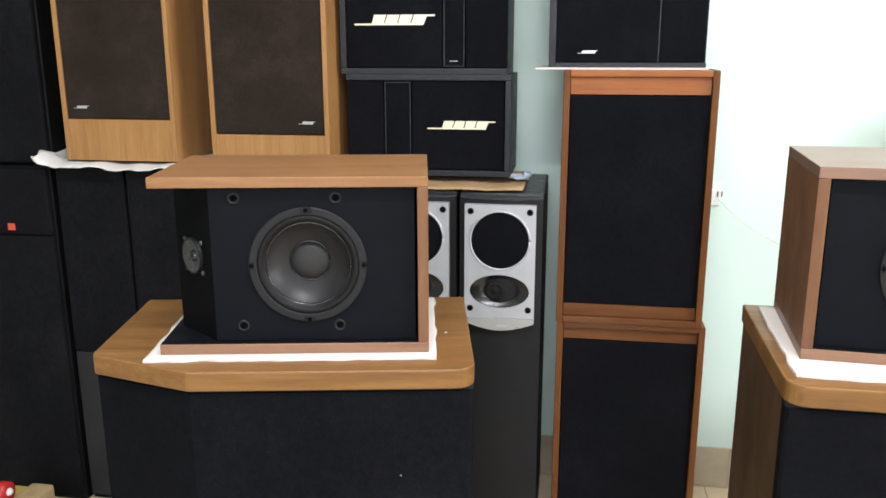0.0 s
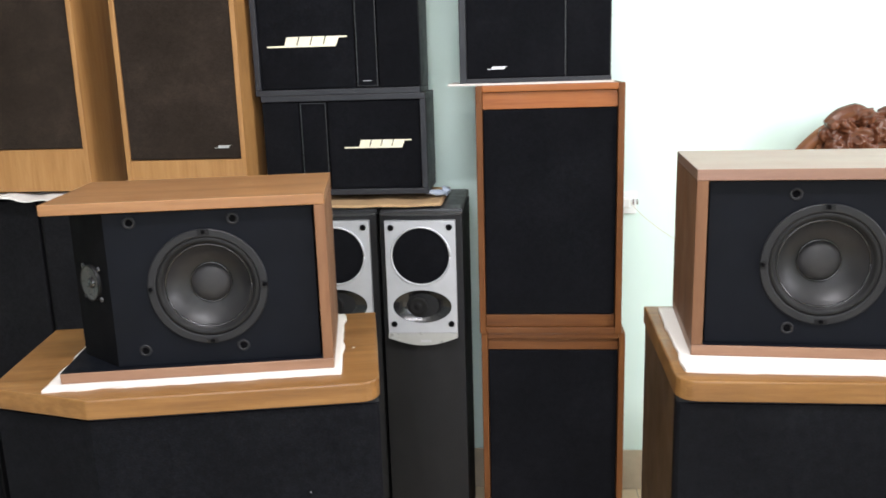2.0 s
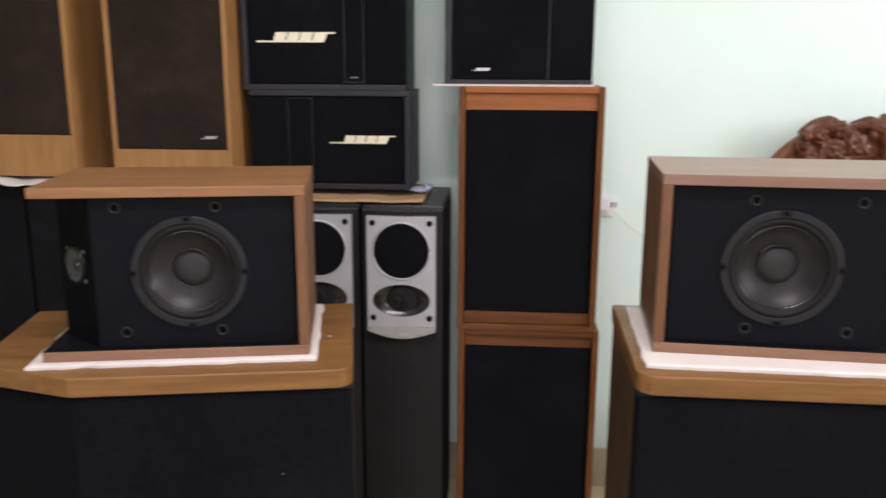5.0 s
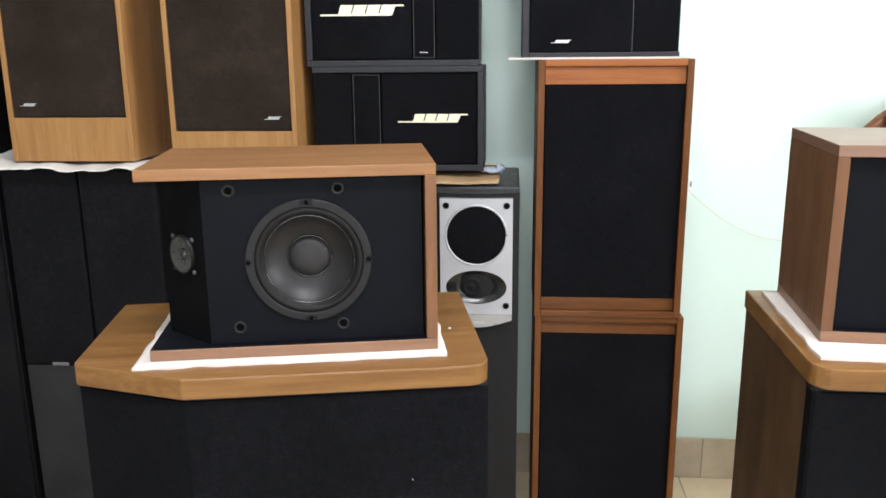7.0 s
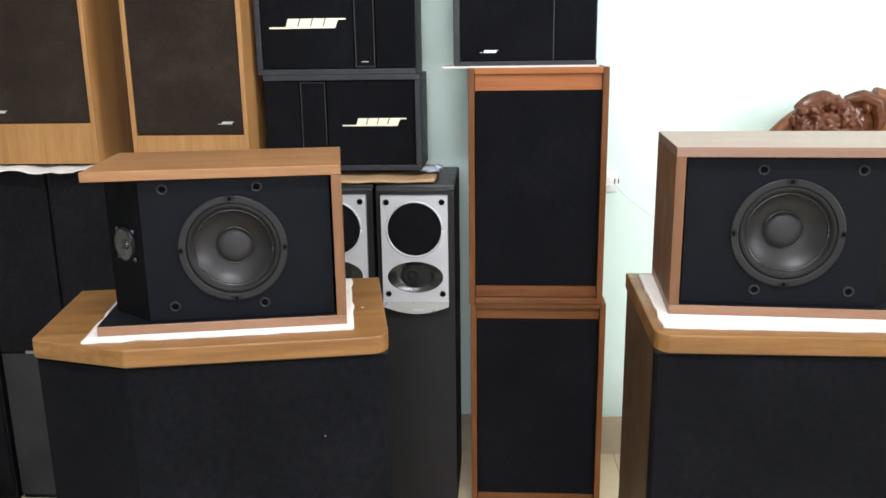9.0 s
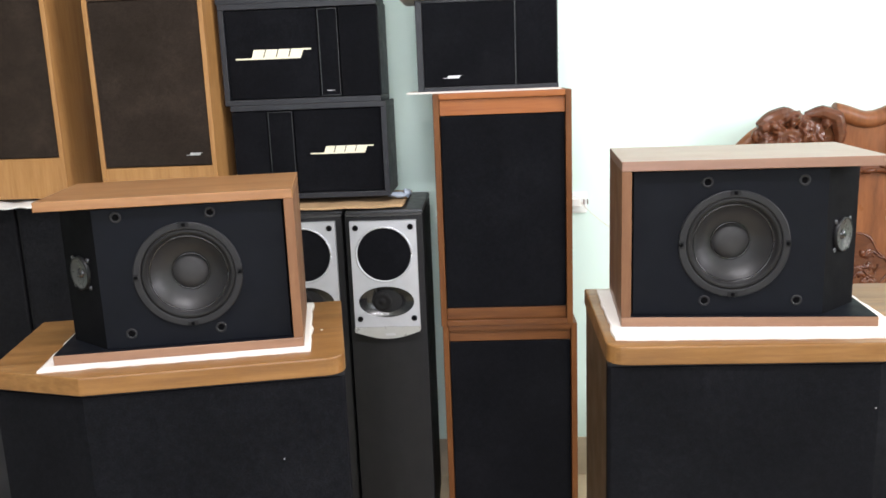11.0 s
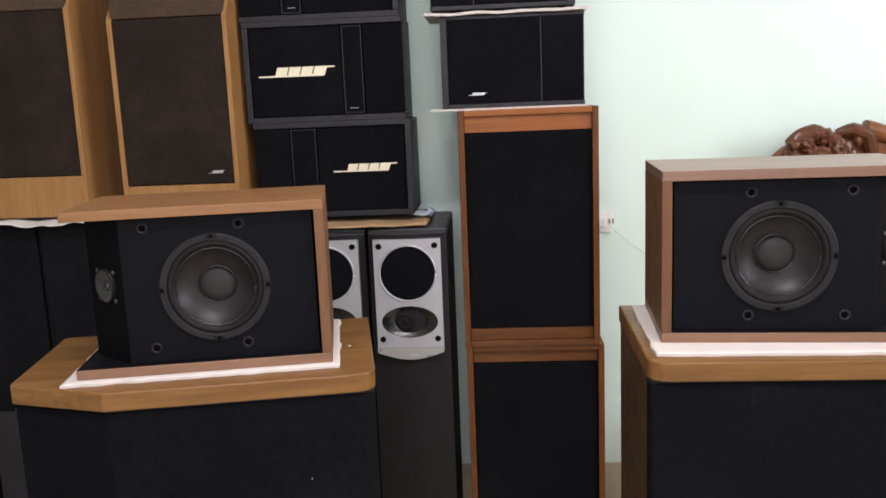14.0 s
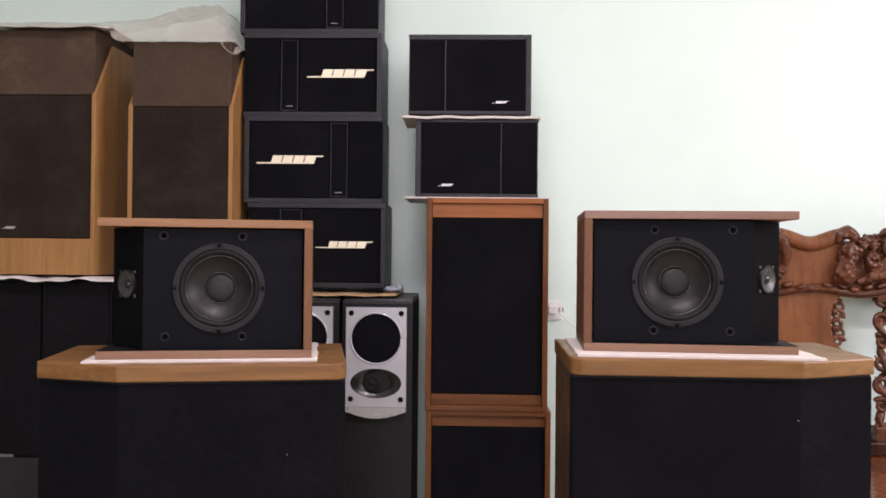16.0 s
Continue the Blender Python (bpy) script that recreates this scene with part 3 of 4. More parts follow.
# ---- logos, as plain slanted blocks ----
def logo_bars(name, parent, x, y, z, w, h, mat, thick=0.002):
    """One plate: slanted blocks with a rule low on its left and one high on its right."""
    k, g = 0.34 * h, 0.016 * w
    out = [(x, z), (x + 0.9 * w - k, z), (x + 0.9 * w, z + 0.84 * h), (x + w, z + 0.84 * h), (x + w, z + h)]
    for i in (3, 2, 1, 0):
        a = x + w * (0.215 + 0.165 * i)
        if i < 3:
            out += [(a + 0.165 * w + k * 0.8, z + h), (a + 0.165 * w, z + 0.2 * h), (a + 0.165 * w - g, z + 0.2 * h), (a + 0.165 * w - g + k * 0.8, z + h)]
        else:
            out += [(a + 0.155 * w + k, z + h)]
    out += [(x + 0.215 * w + k * 0.8, z + h), (x + 0.215 * w, z + 0.17 * h), (x, z + 0.17 * h)]
    bm = front_prism(B(), out, y - thick, y)
    return part(name, bm, mat, parent, "pale metal nameplate")


# ---- black bookshelf speakers, stacked on cardboard ----
def black_speaker(m, flip, label, W=0.462, H=0.276, D=0.27, wide_panel=False):
    """flip: the narrow panel to the right and the nameplate to the left."""
    t = thing("bookshelf_speaker", m, label, "speaker", "stack of black speakers")
    K = 0.016
    boxed("top_board", VINYL, t, 0, W, 0, D, H - K, H, 0.002)
    boxed("bottom_board", VINYL, t, 0, W, 0, D, 0, K, 0.002)
    boxed("back_board", BLACK_PLASTIC, t, K, W - K, D - 0.012, D - 0.002, K, H - K)

    def xs(a, b):
        return (W - b, W - a) if flip else (a, b)
    boxed("side_board", VINYL, t, *xs(W - K, W), 0, D, K, H - K, 0.002)
    boxed("side_board", VINYL, t, *xs(0, K), 0.031, D, K, H - K, 0.002)
    q = -0.008 if flip else 0.0
    e = q - 0.016 if wide_panel else q
    boxed("side_grille", BLACK_CLOTH, t, *xs(0.001, 0.118 + e), 0.004, 0.030, K + 0.002, H - K - 0.002, 0.003, "black cloth grille")
    p = boxed("port_panel", BLACK_CLOTH, t, *xs(0.121 + e, 0.179 + q), 0.008, 0.03, K + 0.002, H - K - 0.002, 0.002, "narrow black plastic panel")
    for a in (0.1225 + e, 0.1760 + q):
        boxed("trim_line", TRIM, p, *xs(a, a + 0.0013), 0.0055, 0.0085, K + 0.006, H - K - 0.006)
    for z in (K + 0.005, H - K - 0.0065):
        boxed("trim_line", TRIM, p, *xs(0.1225 + e, 0.1773 + q), 0.0055, 0.0085, z, z + 0.0013)
    bx = xs(0.140 + q, 0.162 + q)
    boxed("small_badge", LOGO_GREY, p, bx[0], bx[1], 0.0065, 0.0085, K + 0.018, K + 0.0195)
    boxed("main_grille", BLACK_CLOTH, t, *xs(0.182 + q, W - K - 0.002), 0.006, 0.03, K + 0.002, H - K - 0.002, 0.003, "black cloth grille")
    a, b = xs(0.205, 0.423) if not flip else (0.038, 0.256)
    if not flip and wide_panel:
        a, b = 0.222, 0.407
    logo_bars("nameplate", t, a + 0.003, 0.006, 0.128, b - a, 0.0225 if wide_panel else 0.027, LOGO)
    return t


B_Y = 2.232
b_z = 1.048
for flip, x, dy, h, lab in ((False, -0.629, 0.0, 0.274, "black speaker with pale nameplate, on cardboard"), (True, -0.642, 0.0, 0.282, "black speaker with pale nameplate, second in a stack"),
                            (False, -0.647, 0.003, 0.272, "black speaker with pale nameplate, third in a stack"), (True, -0.661, 0.006, 0.274, "black speaker on top of a tall stack")):
    black_speaker(pose(x, B_Y + dy, b_z), flip, lab, 0.452, h, 0.22, h == 0.274 and not flip)
    b_z += h


# ---- two smaller black speakers on the teak ones ----
def small_speaker(m, flip, label, W=0.392, H=0.248, D=0.2):
    t = thing("bookshelf_speaker", m, label, "speaker", "pair of small black speakers")
    G = 0.239
    boxed("cabinet", VINYL, t, 0, W, 0.014, D, 0, H, 0.003, "charcoal vinyl cabinet")
    for a in ((0, 0.018) if not flip else (W - 0.018, W), ):
        boxed("end_cap", VINYL, t, a[0], a[1], 0.0, 0.014, 0, H, 0.002)
    boxed("bottom_rail", VINYL, t, 0.018 if not flip else 0, W if not flip else W - 0.018, 0.0, 0.014, 0, 0.012, 0.002)
    boxed("top_rail", VINYL, t, 0.018 if not flip else 0, W if not flip else W - 0.018, 0.0, 0.014, G, H, 0.002)
    split = 0.272

    def xs(a, b):
        return (W - b, W - a) if flip else (a, b)
    boxed("main_grille", BLACK_CLOTH, t, *xs(0.0195, split), -0.002, 0.0138, 0.013, G - 0.001, 0.003, "black cloth grille")
    boxed("side_grille", BLACK_CLOTH, t, *xs(split + 0.004, W - 0.004), -0.002, 0.0138, 0.013, G - 0.001, 0.003)
    boxed("divider", TRIM, t, *xs(split + 0.0012, split + 0.0028), -0.002, 0.0138, 0.013, G - 0.002)
    a, b = (0.072, 0.124) if not flip else (W - 0.125, W - 0.073)
    logo_bars("nameplate", t, a, -0.002, 0.035, b - a, 0.0075, LOGO_GREY)
    return t


wavy_sheet("foam_sheet", pose(-0.082, 2.2, TEAK_TOP), -0.03, 0.40, -0.012, 0.22, 0.005, PAPER, "thin white sheet between a speaker and the teak cabinet", "foam sheet", 0.003, 7.0)
small_speaker(pose(-0.080, 2.2, TEAK_TOP + 0.005), False, "small black speaker with charcoal vinyl edges")
wavy_sheet("foam_sheet", pose(-0.082, 2.2, TEAK_TOP + 0.253), -0.04, 0.40, -0.012, 0.2, 0.007, PAPER, "thin white sheet between two small speakers", "foam sheet", 0.004, 9.0, 40, 20, 0.006)
small_speaker(pose(-0.104, 2.2, TEAK_TOP + 0.27), True, "small black speaker on top of another", 0.392, 0.256)


# ---- slim floor-standing towers with silver fronts ----
def silver_tower(m, label):
    W, D, H = 0.222, 0.36, 1.022
    t = thing("tower_speaker", m, label, "tower speaker", "slim towers with silver fronts")
    front = [(x, 0.016 - 0.016 * math.sin(math.pi * (x / W))) for x in [W * i / 12 for i in range(13)]]
    part("body", prism(B(), [(x, y + 0.012) for x, y in front] + [(W, D), (0, D)], 0, H - 0.02, 0.002), TOWER_GREY, t, "dark grey vinyl body with a bowed front")
    bm = prism(B(), [(x, y + 0.008) for x, y in front] + [(W, D), (0, D)], H - 0.02, H, 0.006)
    for v in bm.verts:
        if v.co.z > H - 0.012:
            lean = max(0.0, 1 - v.co.y / 0.07)
            v.co.z -= 0.010 * lean * (1 - 0.55 * math.sin(math.pi * min(1.0, max(0.0, v.co.x / W))))
            v.co.y += 0.034 * lean
    part("cap", bm, TOWER_CAP, t, "dark grey cap, sloping at the front")
    a, b, z1 = 0.017, W - 0.017, H - 0.03
    zt = z1 - 0.36
    f = part("silver_front", plate_hole(B(), a, b, z1 - 0.19, z1, W / 2, z1 - 0.096, 0.077, 0.077, 0.0, 0.018), SILVER, t, "silver plastic front with round and oval openings")
    part("silver_front_lower", plate_hole(B(), a, b, zt + 0.051, z1 - 0.19, W / 2, z1 - 0.236, 0.08, 0.046, 0.0, 0.018), SILVER, t, "silver plastic front round the horn")
    ring = [(W / 2 + 0.079 * math.cos(u), -0.0005, z1 - 0.096 + 0.079 * math.sin(u)) for u in [2 * math.pi * i / 40 for i in range(41)]]
    part("ring_lip", tube(B(), ring, 0.003, 6), SILVER, f)
    part("driver_grille", lathe(B(), [(0.0768, 0.004), (0.06, 0.001), (0.03, -0.001), (0.0, -0.0015)], pose(W / 2, 0, z1 - 0.096), 40), BLACK_CLOTH, t, "round black cloth")
    bm = B()
    lathe(bm, [(0.08, 0.002), (0.06, 0.012), (0.04, 0.016), (0.0, 0.017)], pose(W / 2, 0, z1 - 0.236) @ Matrix.Diagonal((1, 1, 0.575, 1)), 40)
    h = part("horn", bm, HORN, t, "oval glossy black horn")
    part("horn_tweeter", lathe(B(), [(0.026, 0.014), (0.026, 0.004), (0.02, 0.002), (0.014, 0.006), (0.008, 0.003), (0.0, 0.001)], pose(W / 2 - 0.012, 0, z1 - 0.236), 24), RUBBER, h)
    for x in (a + 0.016, b - 0.016):
        for z in (z1 - 0.018, zt + 0.075):
            k = part("grille_socket", lathe(B(), [(0.0085, 0.001), (0.0085, -0.002), (0.0065, -0.003), (0.005, -0.002), (0.005, 0.001)], pose(x, 0, z), 16), BLACK_PLASTIC, t)
            part("socket_hole", lathe(B(), [(0.0062, -0.0016), (0.0, -0.0016)], pose(x, 0, z), 12), DARK_HOLE, k)
    lip = [(a + (b - a) * i / 14, zt + 0.037 - 0.021 * math.sin(math.pi * i / 14)) for i in range(15)]
    c = part("chin", front_prism(B(), [(a, zt + 0.050), (b, zt + 0.050)] + lip[::-1], -0.006, 0.018), SILVER_PALE, t, "pale silver curved chin")
    # pale block in place of the white glare on the chin
    boxed("small_badge", LOGO_GREY, c, W / 2 - 0.006, W / 2 + 0.022, -0.008, -0.005, zt + 0.026, zt + 0.032)
    return t


silver_tower(pose(-0.303, 2.125, 0), "slim dark grey tower speaker with silver front")
silver_tower(pose(-0.535, 2.135, 0), "slim dark grey tower speaker with silver front")
wavy_sheet("cardboard_sheet", pose(-0.62, 2.21, 1.022), 0.0, 0.485, -0.055, 0.25, 0.006, CARDBOARD, "brown cardboard sheet across two tower speakers", "cardboard", 0.005, 4.0, 40, 20, 0.007)
bm = B()
lump(bm, (0, 0, 0.008), (0.026, 0.02, 0.009), 3.0, 0.8)
lump(bm, (0.020, 0.004, 0.012), (0.012, 0.014, 0.012), 5.0, 0.9, 0.6)
lump(bm, (-0.022, -0.004, 0.010), (0.012, 0.012, 0.006), 8.0, 0.9, -0.4)
tagged(part("plastic_wrapper", bm, BLUE), "small crumpled pale blue plastic wrapper", "wrapper").matrix_world = pose(-0.155, 2.28, 1.035)


# ---- brown cloth speakers with slanted tops ----
def brown_speaker(m, flip, label):
    W, D, Z1, Z2, H = 0.335, 0.36, 0.115, 0.572, 0.79
    K = 0.013
    t = thing("floor_speaker", m, label, "speaker", "honey oak speakers with brown cloth")
    for a in (0, W - K):
        part("side_panel", side_prism(B(), [(0, 0), (D, 0), (D, H - 0.03), (0.13, H - 0.03), (0.0, Z2)], a, a + K, 0.0015), HONEY, t)
    boxed("plinth_panel", HONEY, t, K, W - K, 0.002, 0.03, 0.0, Z1, 0.001, "plain honey oak panel below the grille")
    boxed("back_panel", BLACK_PLASTIC, t, K, W - K, D - 0.02, D - 0.004, 0.0, H - 0.03)
    boxed("main_grille", BROWN_CLOTH, t, K, W - K, 0.004, 0.03, Z1 + 0.002, Z2, 0.003, "dark brown cloth grille")
    part("top_grille", side_prism(B(), [(0.004, Z2 + 0.002), (D - 0.03, Z2 + 0.002), (D - 0.03, H), (0.05, H), (0.012, H - 0.008)], K - 0.004, W - K + 0.004, 0.004), TAUPE_CLOTH, t, "lighter brown cloth top section")
    a = K + 0.022 if not flip else W - K - 0.072
    logo_bars("nameplate", t, a, 0.004, Z1 + 0.03, 0.046, 0.0075, LOGO_GREY)
    return t


brown_speaker(pose(-1.431, 2.15, 1.083), False, "honey oak speaker with brown cloth grille on black towers")
brown_speaker(pose(-0.991, 2.15, 1.047), True, "honey oak speaker with brown cloth grille beside black stack")


# ---- black towers along the wall ----
def black_tower(m, W, H, split, badge, label, D=0.34):
    t = thing("tower_speaker", m, label, "tower speaker", "black towers along the wall")
    boxed("cabinet", BLACK_PLASTIC, t, 0, W, 0.02, D, 0, H, 0.003, "black vinyl cabinet")
    boxed("grille", DARK_CLOTH, t, 0.004, W - 0.004, 0, 0.0195, split + 0.003, H - 0.004, 0.006, "black cloth grille")
    boxed("lower_panel", LOWER_GREY if badge == "silver" else DARK_CLOTH, t, 0.004, W - 0.004, 0.003, 0.0195, 0.02, split, 0.004, "plain lower panel")
    if badge == "silver":
        boxed("badge", BADGE_GREY, t, W / 2 - 0.024, W / 2 + 0.024, -0.002, 0.004, split + 0.001, split + 0.011, 0.002, "small silver badge")
    if badge == "red":
        boxed("badge", BADGE_RED, t, W - 0.14, W - 0.118, -0.003, 0.002, split + 0.016, split + 0.036, 0.002, "small square red badge")
    return t


TOWER_TOP = 1.062
black_tower(pose(-1.480, 2.15, 0), 0.216, TOWER_TOP, 0.5, "silver", "black cloth tower speaker with grey lower panel")
black_tower(pose(-1.260, 2.15, 0), 0.216, TOWER_TOP, 0.5, "silver", "black cloth tower speaker with grey lower panel")
black_tower(pose(-1.040, 2.16, 0), 0.216, 1.04, 0.5, "silver", "black cloth tower speaker under the honey oak pair")
black_tower(pose(-0.822, 2.16, 0), 0.216, 1.04, 0.5, "silver", "black cloth tower speaker under the honey oak pair")
black_tower(pose(-1.900, 2.13, 0), 0.41, TOWER_TOP, 0.86, "red", "wide black cloth speaker with small red badge")
t = thing("black_speaker", pose(-1.912, 2.17, TOWER_TOP + 0.002), "tall black cloth speaker standing on a wide one", "speaker")
boxed("cabinet", BLACK_PLASTIC, t, 0, 0.41, 0.02, 0.34, 0, 0.66, 0.004)
boxed("grille", DARK_CLOTH, t, 0.004, 0.404, 0, 0.0195, 0.004, 0.655, 0.006)
wavy_sheet("cloth", pose(-1.510, 2.100, TOWER_TOP), 0.0, 0.50, 0.0, 0.37, 0.003, CLOTH, "crumpled white cotton cloth under a honey oak speaker", "cloth", 0.016, 11.0, 60, 30, 0.02, 0.008, 0.03)
wavy_sheet("cloth", pose(-1.0, 2.12, 1.04), 0.0, 0.4, 0.0, 0.36, 0.003, CLOTH, "white cotton cloth under a honey oak speaker", "cloth", 0.008, 13.0, 40, 20, 0.004)


# ---- carved bench against the wall ----
def spiral(cx, cz, r0, r1, turns, start, n=26, y=0.0, dip=0.0):
    pts = []
    for i in range(n):
        u = i / (n - 1)
        r, a = r0 + (r1 - r0) * u, start + turns * 2 * math.pi * u
        pts.append((cx + r * math.cos(a), y + dip * math.sin(math.pi * u), cz + r * math.sin(a)))
    return pts


def bench():
    t = thing("carved_bench", pose(0.90, 1.80, 0), "carved reddish hardwood bench with pierced back splats", "bench")
    L, YB, SEAT = 1.95, 0.62, 0.485
    boxed("seat", ROSEWOOD_SEAT, t, 0.0, L, 0.035, 0.66, SEAT - 0.035, SEAT, 0.012, "polished plank seat")
    for z, d in ((SEAT - 0.046, 0.044), (SEAT - 0.078, 0.056), (SEAT - 0.200, 0.056)):
        part("edge_bead", tube(B(), [(0.014 + (L - 0.028) * i / 12, d, z) for i in range(13)], 0.007, 8), ROSEWOOD, t, "rounded moulding under the seat")
    boxed("seat_edge", ROSEWOOD_SHADED, t, 0.012, L - 0.012, 0.042, 0.08, SEAT - 0.07, SEAT - 0.036, 0.008)
    a = boxed("apron", ROSEWOOD_SHADED, t, 0.03, L - 0.03, 0.06, 0.09, SEAT - 0.21, SEAT - 0.071, 0.006, "front apron with carved scrolls")
    for k in range(9):
        x = 0.14 + 0.2 * k
        bm = B()
        tube(bm, [(x + 0.16 * i / 15, 0.059, SEAT - 0.135 + 0.02 * math.sin(i * 0.85 + k) * (1 - 0.02 * i)) for i in range(16)], 0.0035, 5)
        tube(bm, spiral(x + 0.05, SEAT - 0.15, 0.016, 0.004, 1.1, k, 14, 0.059), 0.003, 5)
        part("carved_scroll", bm, ROSEWOOD, a)
    for x in (0.04, L - 0.12):
        for y in (0.06, 0.56):
            bm = B()
            box(bm, x, x + 0.08, y, y + 0.08, 0.06, SEAT - 0.036, 0.01)
            box(bm, x - 0.012, x + 0.092, y - 0.012, y + 0.092, 0.0, 0.06, 0.014)
            part("leg", bm, ROSEWOOD, t)
    # added board that stands in for the deep shade under the bench
    boxed("under_panel", ROSEWOOD_SHADED, t, 0.05, L - 0.05, 0.14, 0.16, 0.0, SEAT - 0.04, 0.0, "added dark panel standing in for the shade below the seat")
    for x in (0.66, L - 0.66):
        bm = B()
        lump(bm, (x, 0.02, 0.21), (0.055, 0.045, 0.075), x, 0.35)
        lump(bm, (x, 0.03, 0.10), (0.040, 0.038, 0.075), x + 3, 0.25)
        lump(bm, (x, 0.01, 0.032), (0.055, 0.05, 0.032), x + 5, 0.25)
        part("carved_leg", bm, ROSEWOOD_SEAT, t, "bulging carved leg under the apron")
    boxed("back_rail", ROSEWOOD_SHADED, t, 0.03, L - 0.03, YB, YB + 0.05, SEAT + 0.001, SEAT + 0.05, 0.008, "low rail under the back")
    Z0, Z1 = SEAT + 0.05, 1.04

    def panel(x0, x1):
        """A shaped solid splat with a carved oval field and pierced scrolls at its edges."""
        c, w = (x0 + x1) / 2, (x1 - x0) / 2
        prof = [(0.95, 0.0), (0.95, 0.11), (0.86, 0.15), (0.77, 0.19), (0.75, 0.26), (0.80, 0.33), (0.93, 0.38), (0.99, 0.44), (1.0, 0.50), (0.98, 0.57), (0.91, 0.62), (0.79, 0.66), (0.74, 0.73), (0.73, 0.86), (0.77, 0.93), (0.88, 0.975), (1.06, 1.0)]
        out = [(c + w * r, Z0 + (Z1 - Z0) * u) for r, u in prof] + [(c - w * r, Z0 + (Z1 - Z0) * u) for r, u in prof[::-1]]
        p = part("splat", front_prism(B(), out, YB + 0.012, YB + 0.036), ROSEWOOD_UP, t, "solid shaped back splat with carved field")
        ov = [(c + w * 0.80 * math.cos(q) * (1 - 0.12 * math.sin(q)) * (1 + 0.05 * math.cos(7 * q)), YB + 0.010, Z0 + (Z1 - Z0) * (0.42 + 0.24 * math.sin(q) * (1 + 0.06 * math.cos(7 * q)))) for q in [2 * math.pi * i / 70 for i in range(71)]]
        part("field_line", tube(B(), ov, 0.004, 6), ROSEWOOD, p)
        part("carved_field", front_prism(B(), [(x, z) for x, _, z in ov[:-1]], YB + 0.0095, YB + 0.0118), ROSEWOOD, p, "darker carved field inside the splat")
        rnd = random.Random(int(x0 * 1000))
        for k in range(34):
            bm = B()
            x, z = c + w * rnd.uniform(-0.55, 0.5), Z0 + (Z1 - Z0) * rnd.uniform(0.22, 0.58)
            tube(bm, [(x + 0.05 * i / 7 * rnd.uniform(0.7, 1.1), YB + 0.009, z + 0.012 * math.sin(i * 0.9 + k)) for i in range(8)], 0.0042, 5)
            lump(bm, (x, YB + 0.009, z), (0.014, 0.006, 0.009), k, 0.5, rnd.uniform(0, 3))
            part("carved_branch", bm, ROSEWOOD, p)
        for sgn in (-1, 1):
            for u0, zz in ((0.86, 0.79), (0.84, 0.26)):
                bm = B()
                ex = c + sgn * w * u0
                n = 5 if zz > 0.5 else 4
                for k in range(n):
                    cz = Z0 + (Z1 - Z0) * zz + (k - (n - 1) / 2) * 0.030
                    tube(bm, spiral(ex + sgn * (0.002 + 0.007 * math.sin(k * 2)), cz, 0.021, 0.007, 1.2 * sgn, k * 1.9, 18, YB + 0.024), [0.0085 - 0.00025 * i for i in range(18)], 7)
                    lump(bm, (ex - sgn * 0.012, YB + 0.02, cz + 0.012), (0.014, 0.009, 0.010), k, 0.4, k * 1.3)
                part("pierced_scroll", bm, ROSEWOOD, p)

    def vine(c):
        """A pierced splat of twisting vines."""
        bm = B()
        H = Z1 - Z0
        for ph in (0.0, math.pi):
            pts = [(c + 0.031 * math.sin(ph + u * 4.4 * math.pi) + 0.006 * math.sin(u * 31 + ph), YB + 0.024 + 0.014 * math.cos(ph + u * 4.4 * math.pi), Z0 + 0.03 + (H - 0.04) * u) for u in [i / 60 for i in range(61)]]
            tube(bm, pts, [0.0125 + 0.003 * math.sin(i * 0.7 + ph) for i in range(61)], 8)
        for k in range(13):
            u = (k + 0.5) / 13
            sgn = 1 if k % 2 else -1
            tube(bm, spiral(c + sgn * 0.026, Z0 + 0.03 + H * 0.94 * u, 0.027, 0.009, 1.2 * sgn, 0.6 + k, 20, YB + 0.018), [0.0100 - 0.00022 * i for i in range(20)], 7)
            # a pointed leaf turned outwards
            tube(bm, [(c + sgn * (0.030 + 0.020 * f), YB + 0.018, Z0 + 0.04 + H * 0.92 * u + 0.020 * f * f) for f in [i / 6 for i in range(7)]], [0.0085 * (1 - 0.8 * i / 6) for i in range(7)], 6)
        v = part("pierced_splat", bm, ROSEWOOD, t, "pierced splat of twisting carved vines")
        boxed("splat_foot", ROSEWOOD, v, c - 0.05, c + 0.05, YB + 0.002, YB + 0.05, Z0 - 0.002, Z0 + 0.05, 0.006)
        boxed("splat_head", ROSEWOOD, v, c - 0.05, c + 0.05, YB + 0.002, YB + 0.045, Z1 - 0.03, Z1 + 0.01, 0.006)

    panel(0.08, 0.489)
    vine(0.635)
    panel(0.80, 1.15)
    vine(1.315)
    panel(1.461, 1.87)

    # crest rail: polished saddles between carved clusters
    def top(x):
        u = min(x, L - x)
        dip = math.exp(-(((u - 0.36) / 0.075) ** 2))
        return 1.262 - 0.034 * dip - 0.10 * max(0.0, (0.10 - u) / 0.10) ** 1.5

    xs = [0.012 + (L - 0.024) * i / 120 for i in range(121)]
    out = [(x, 1.032 + 0.010 * math.sin(x * 21)) for x in xs] + [(x, top(x) - 0.012 - 0.03 * (1 - math.exp(-(((min(x, L - x) - 0.36) / 0.085) ** 4)))) for x in xs[::-1]]
    crest = part("crest_rail", front_prism(B(), out, YB + 0.004, YB + 0.05), ROSEWOOD_UP, t, "heavy crest rail with polished saddles")
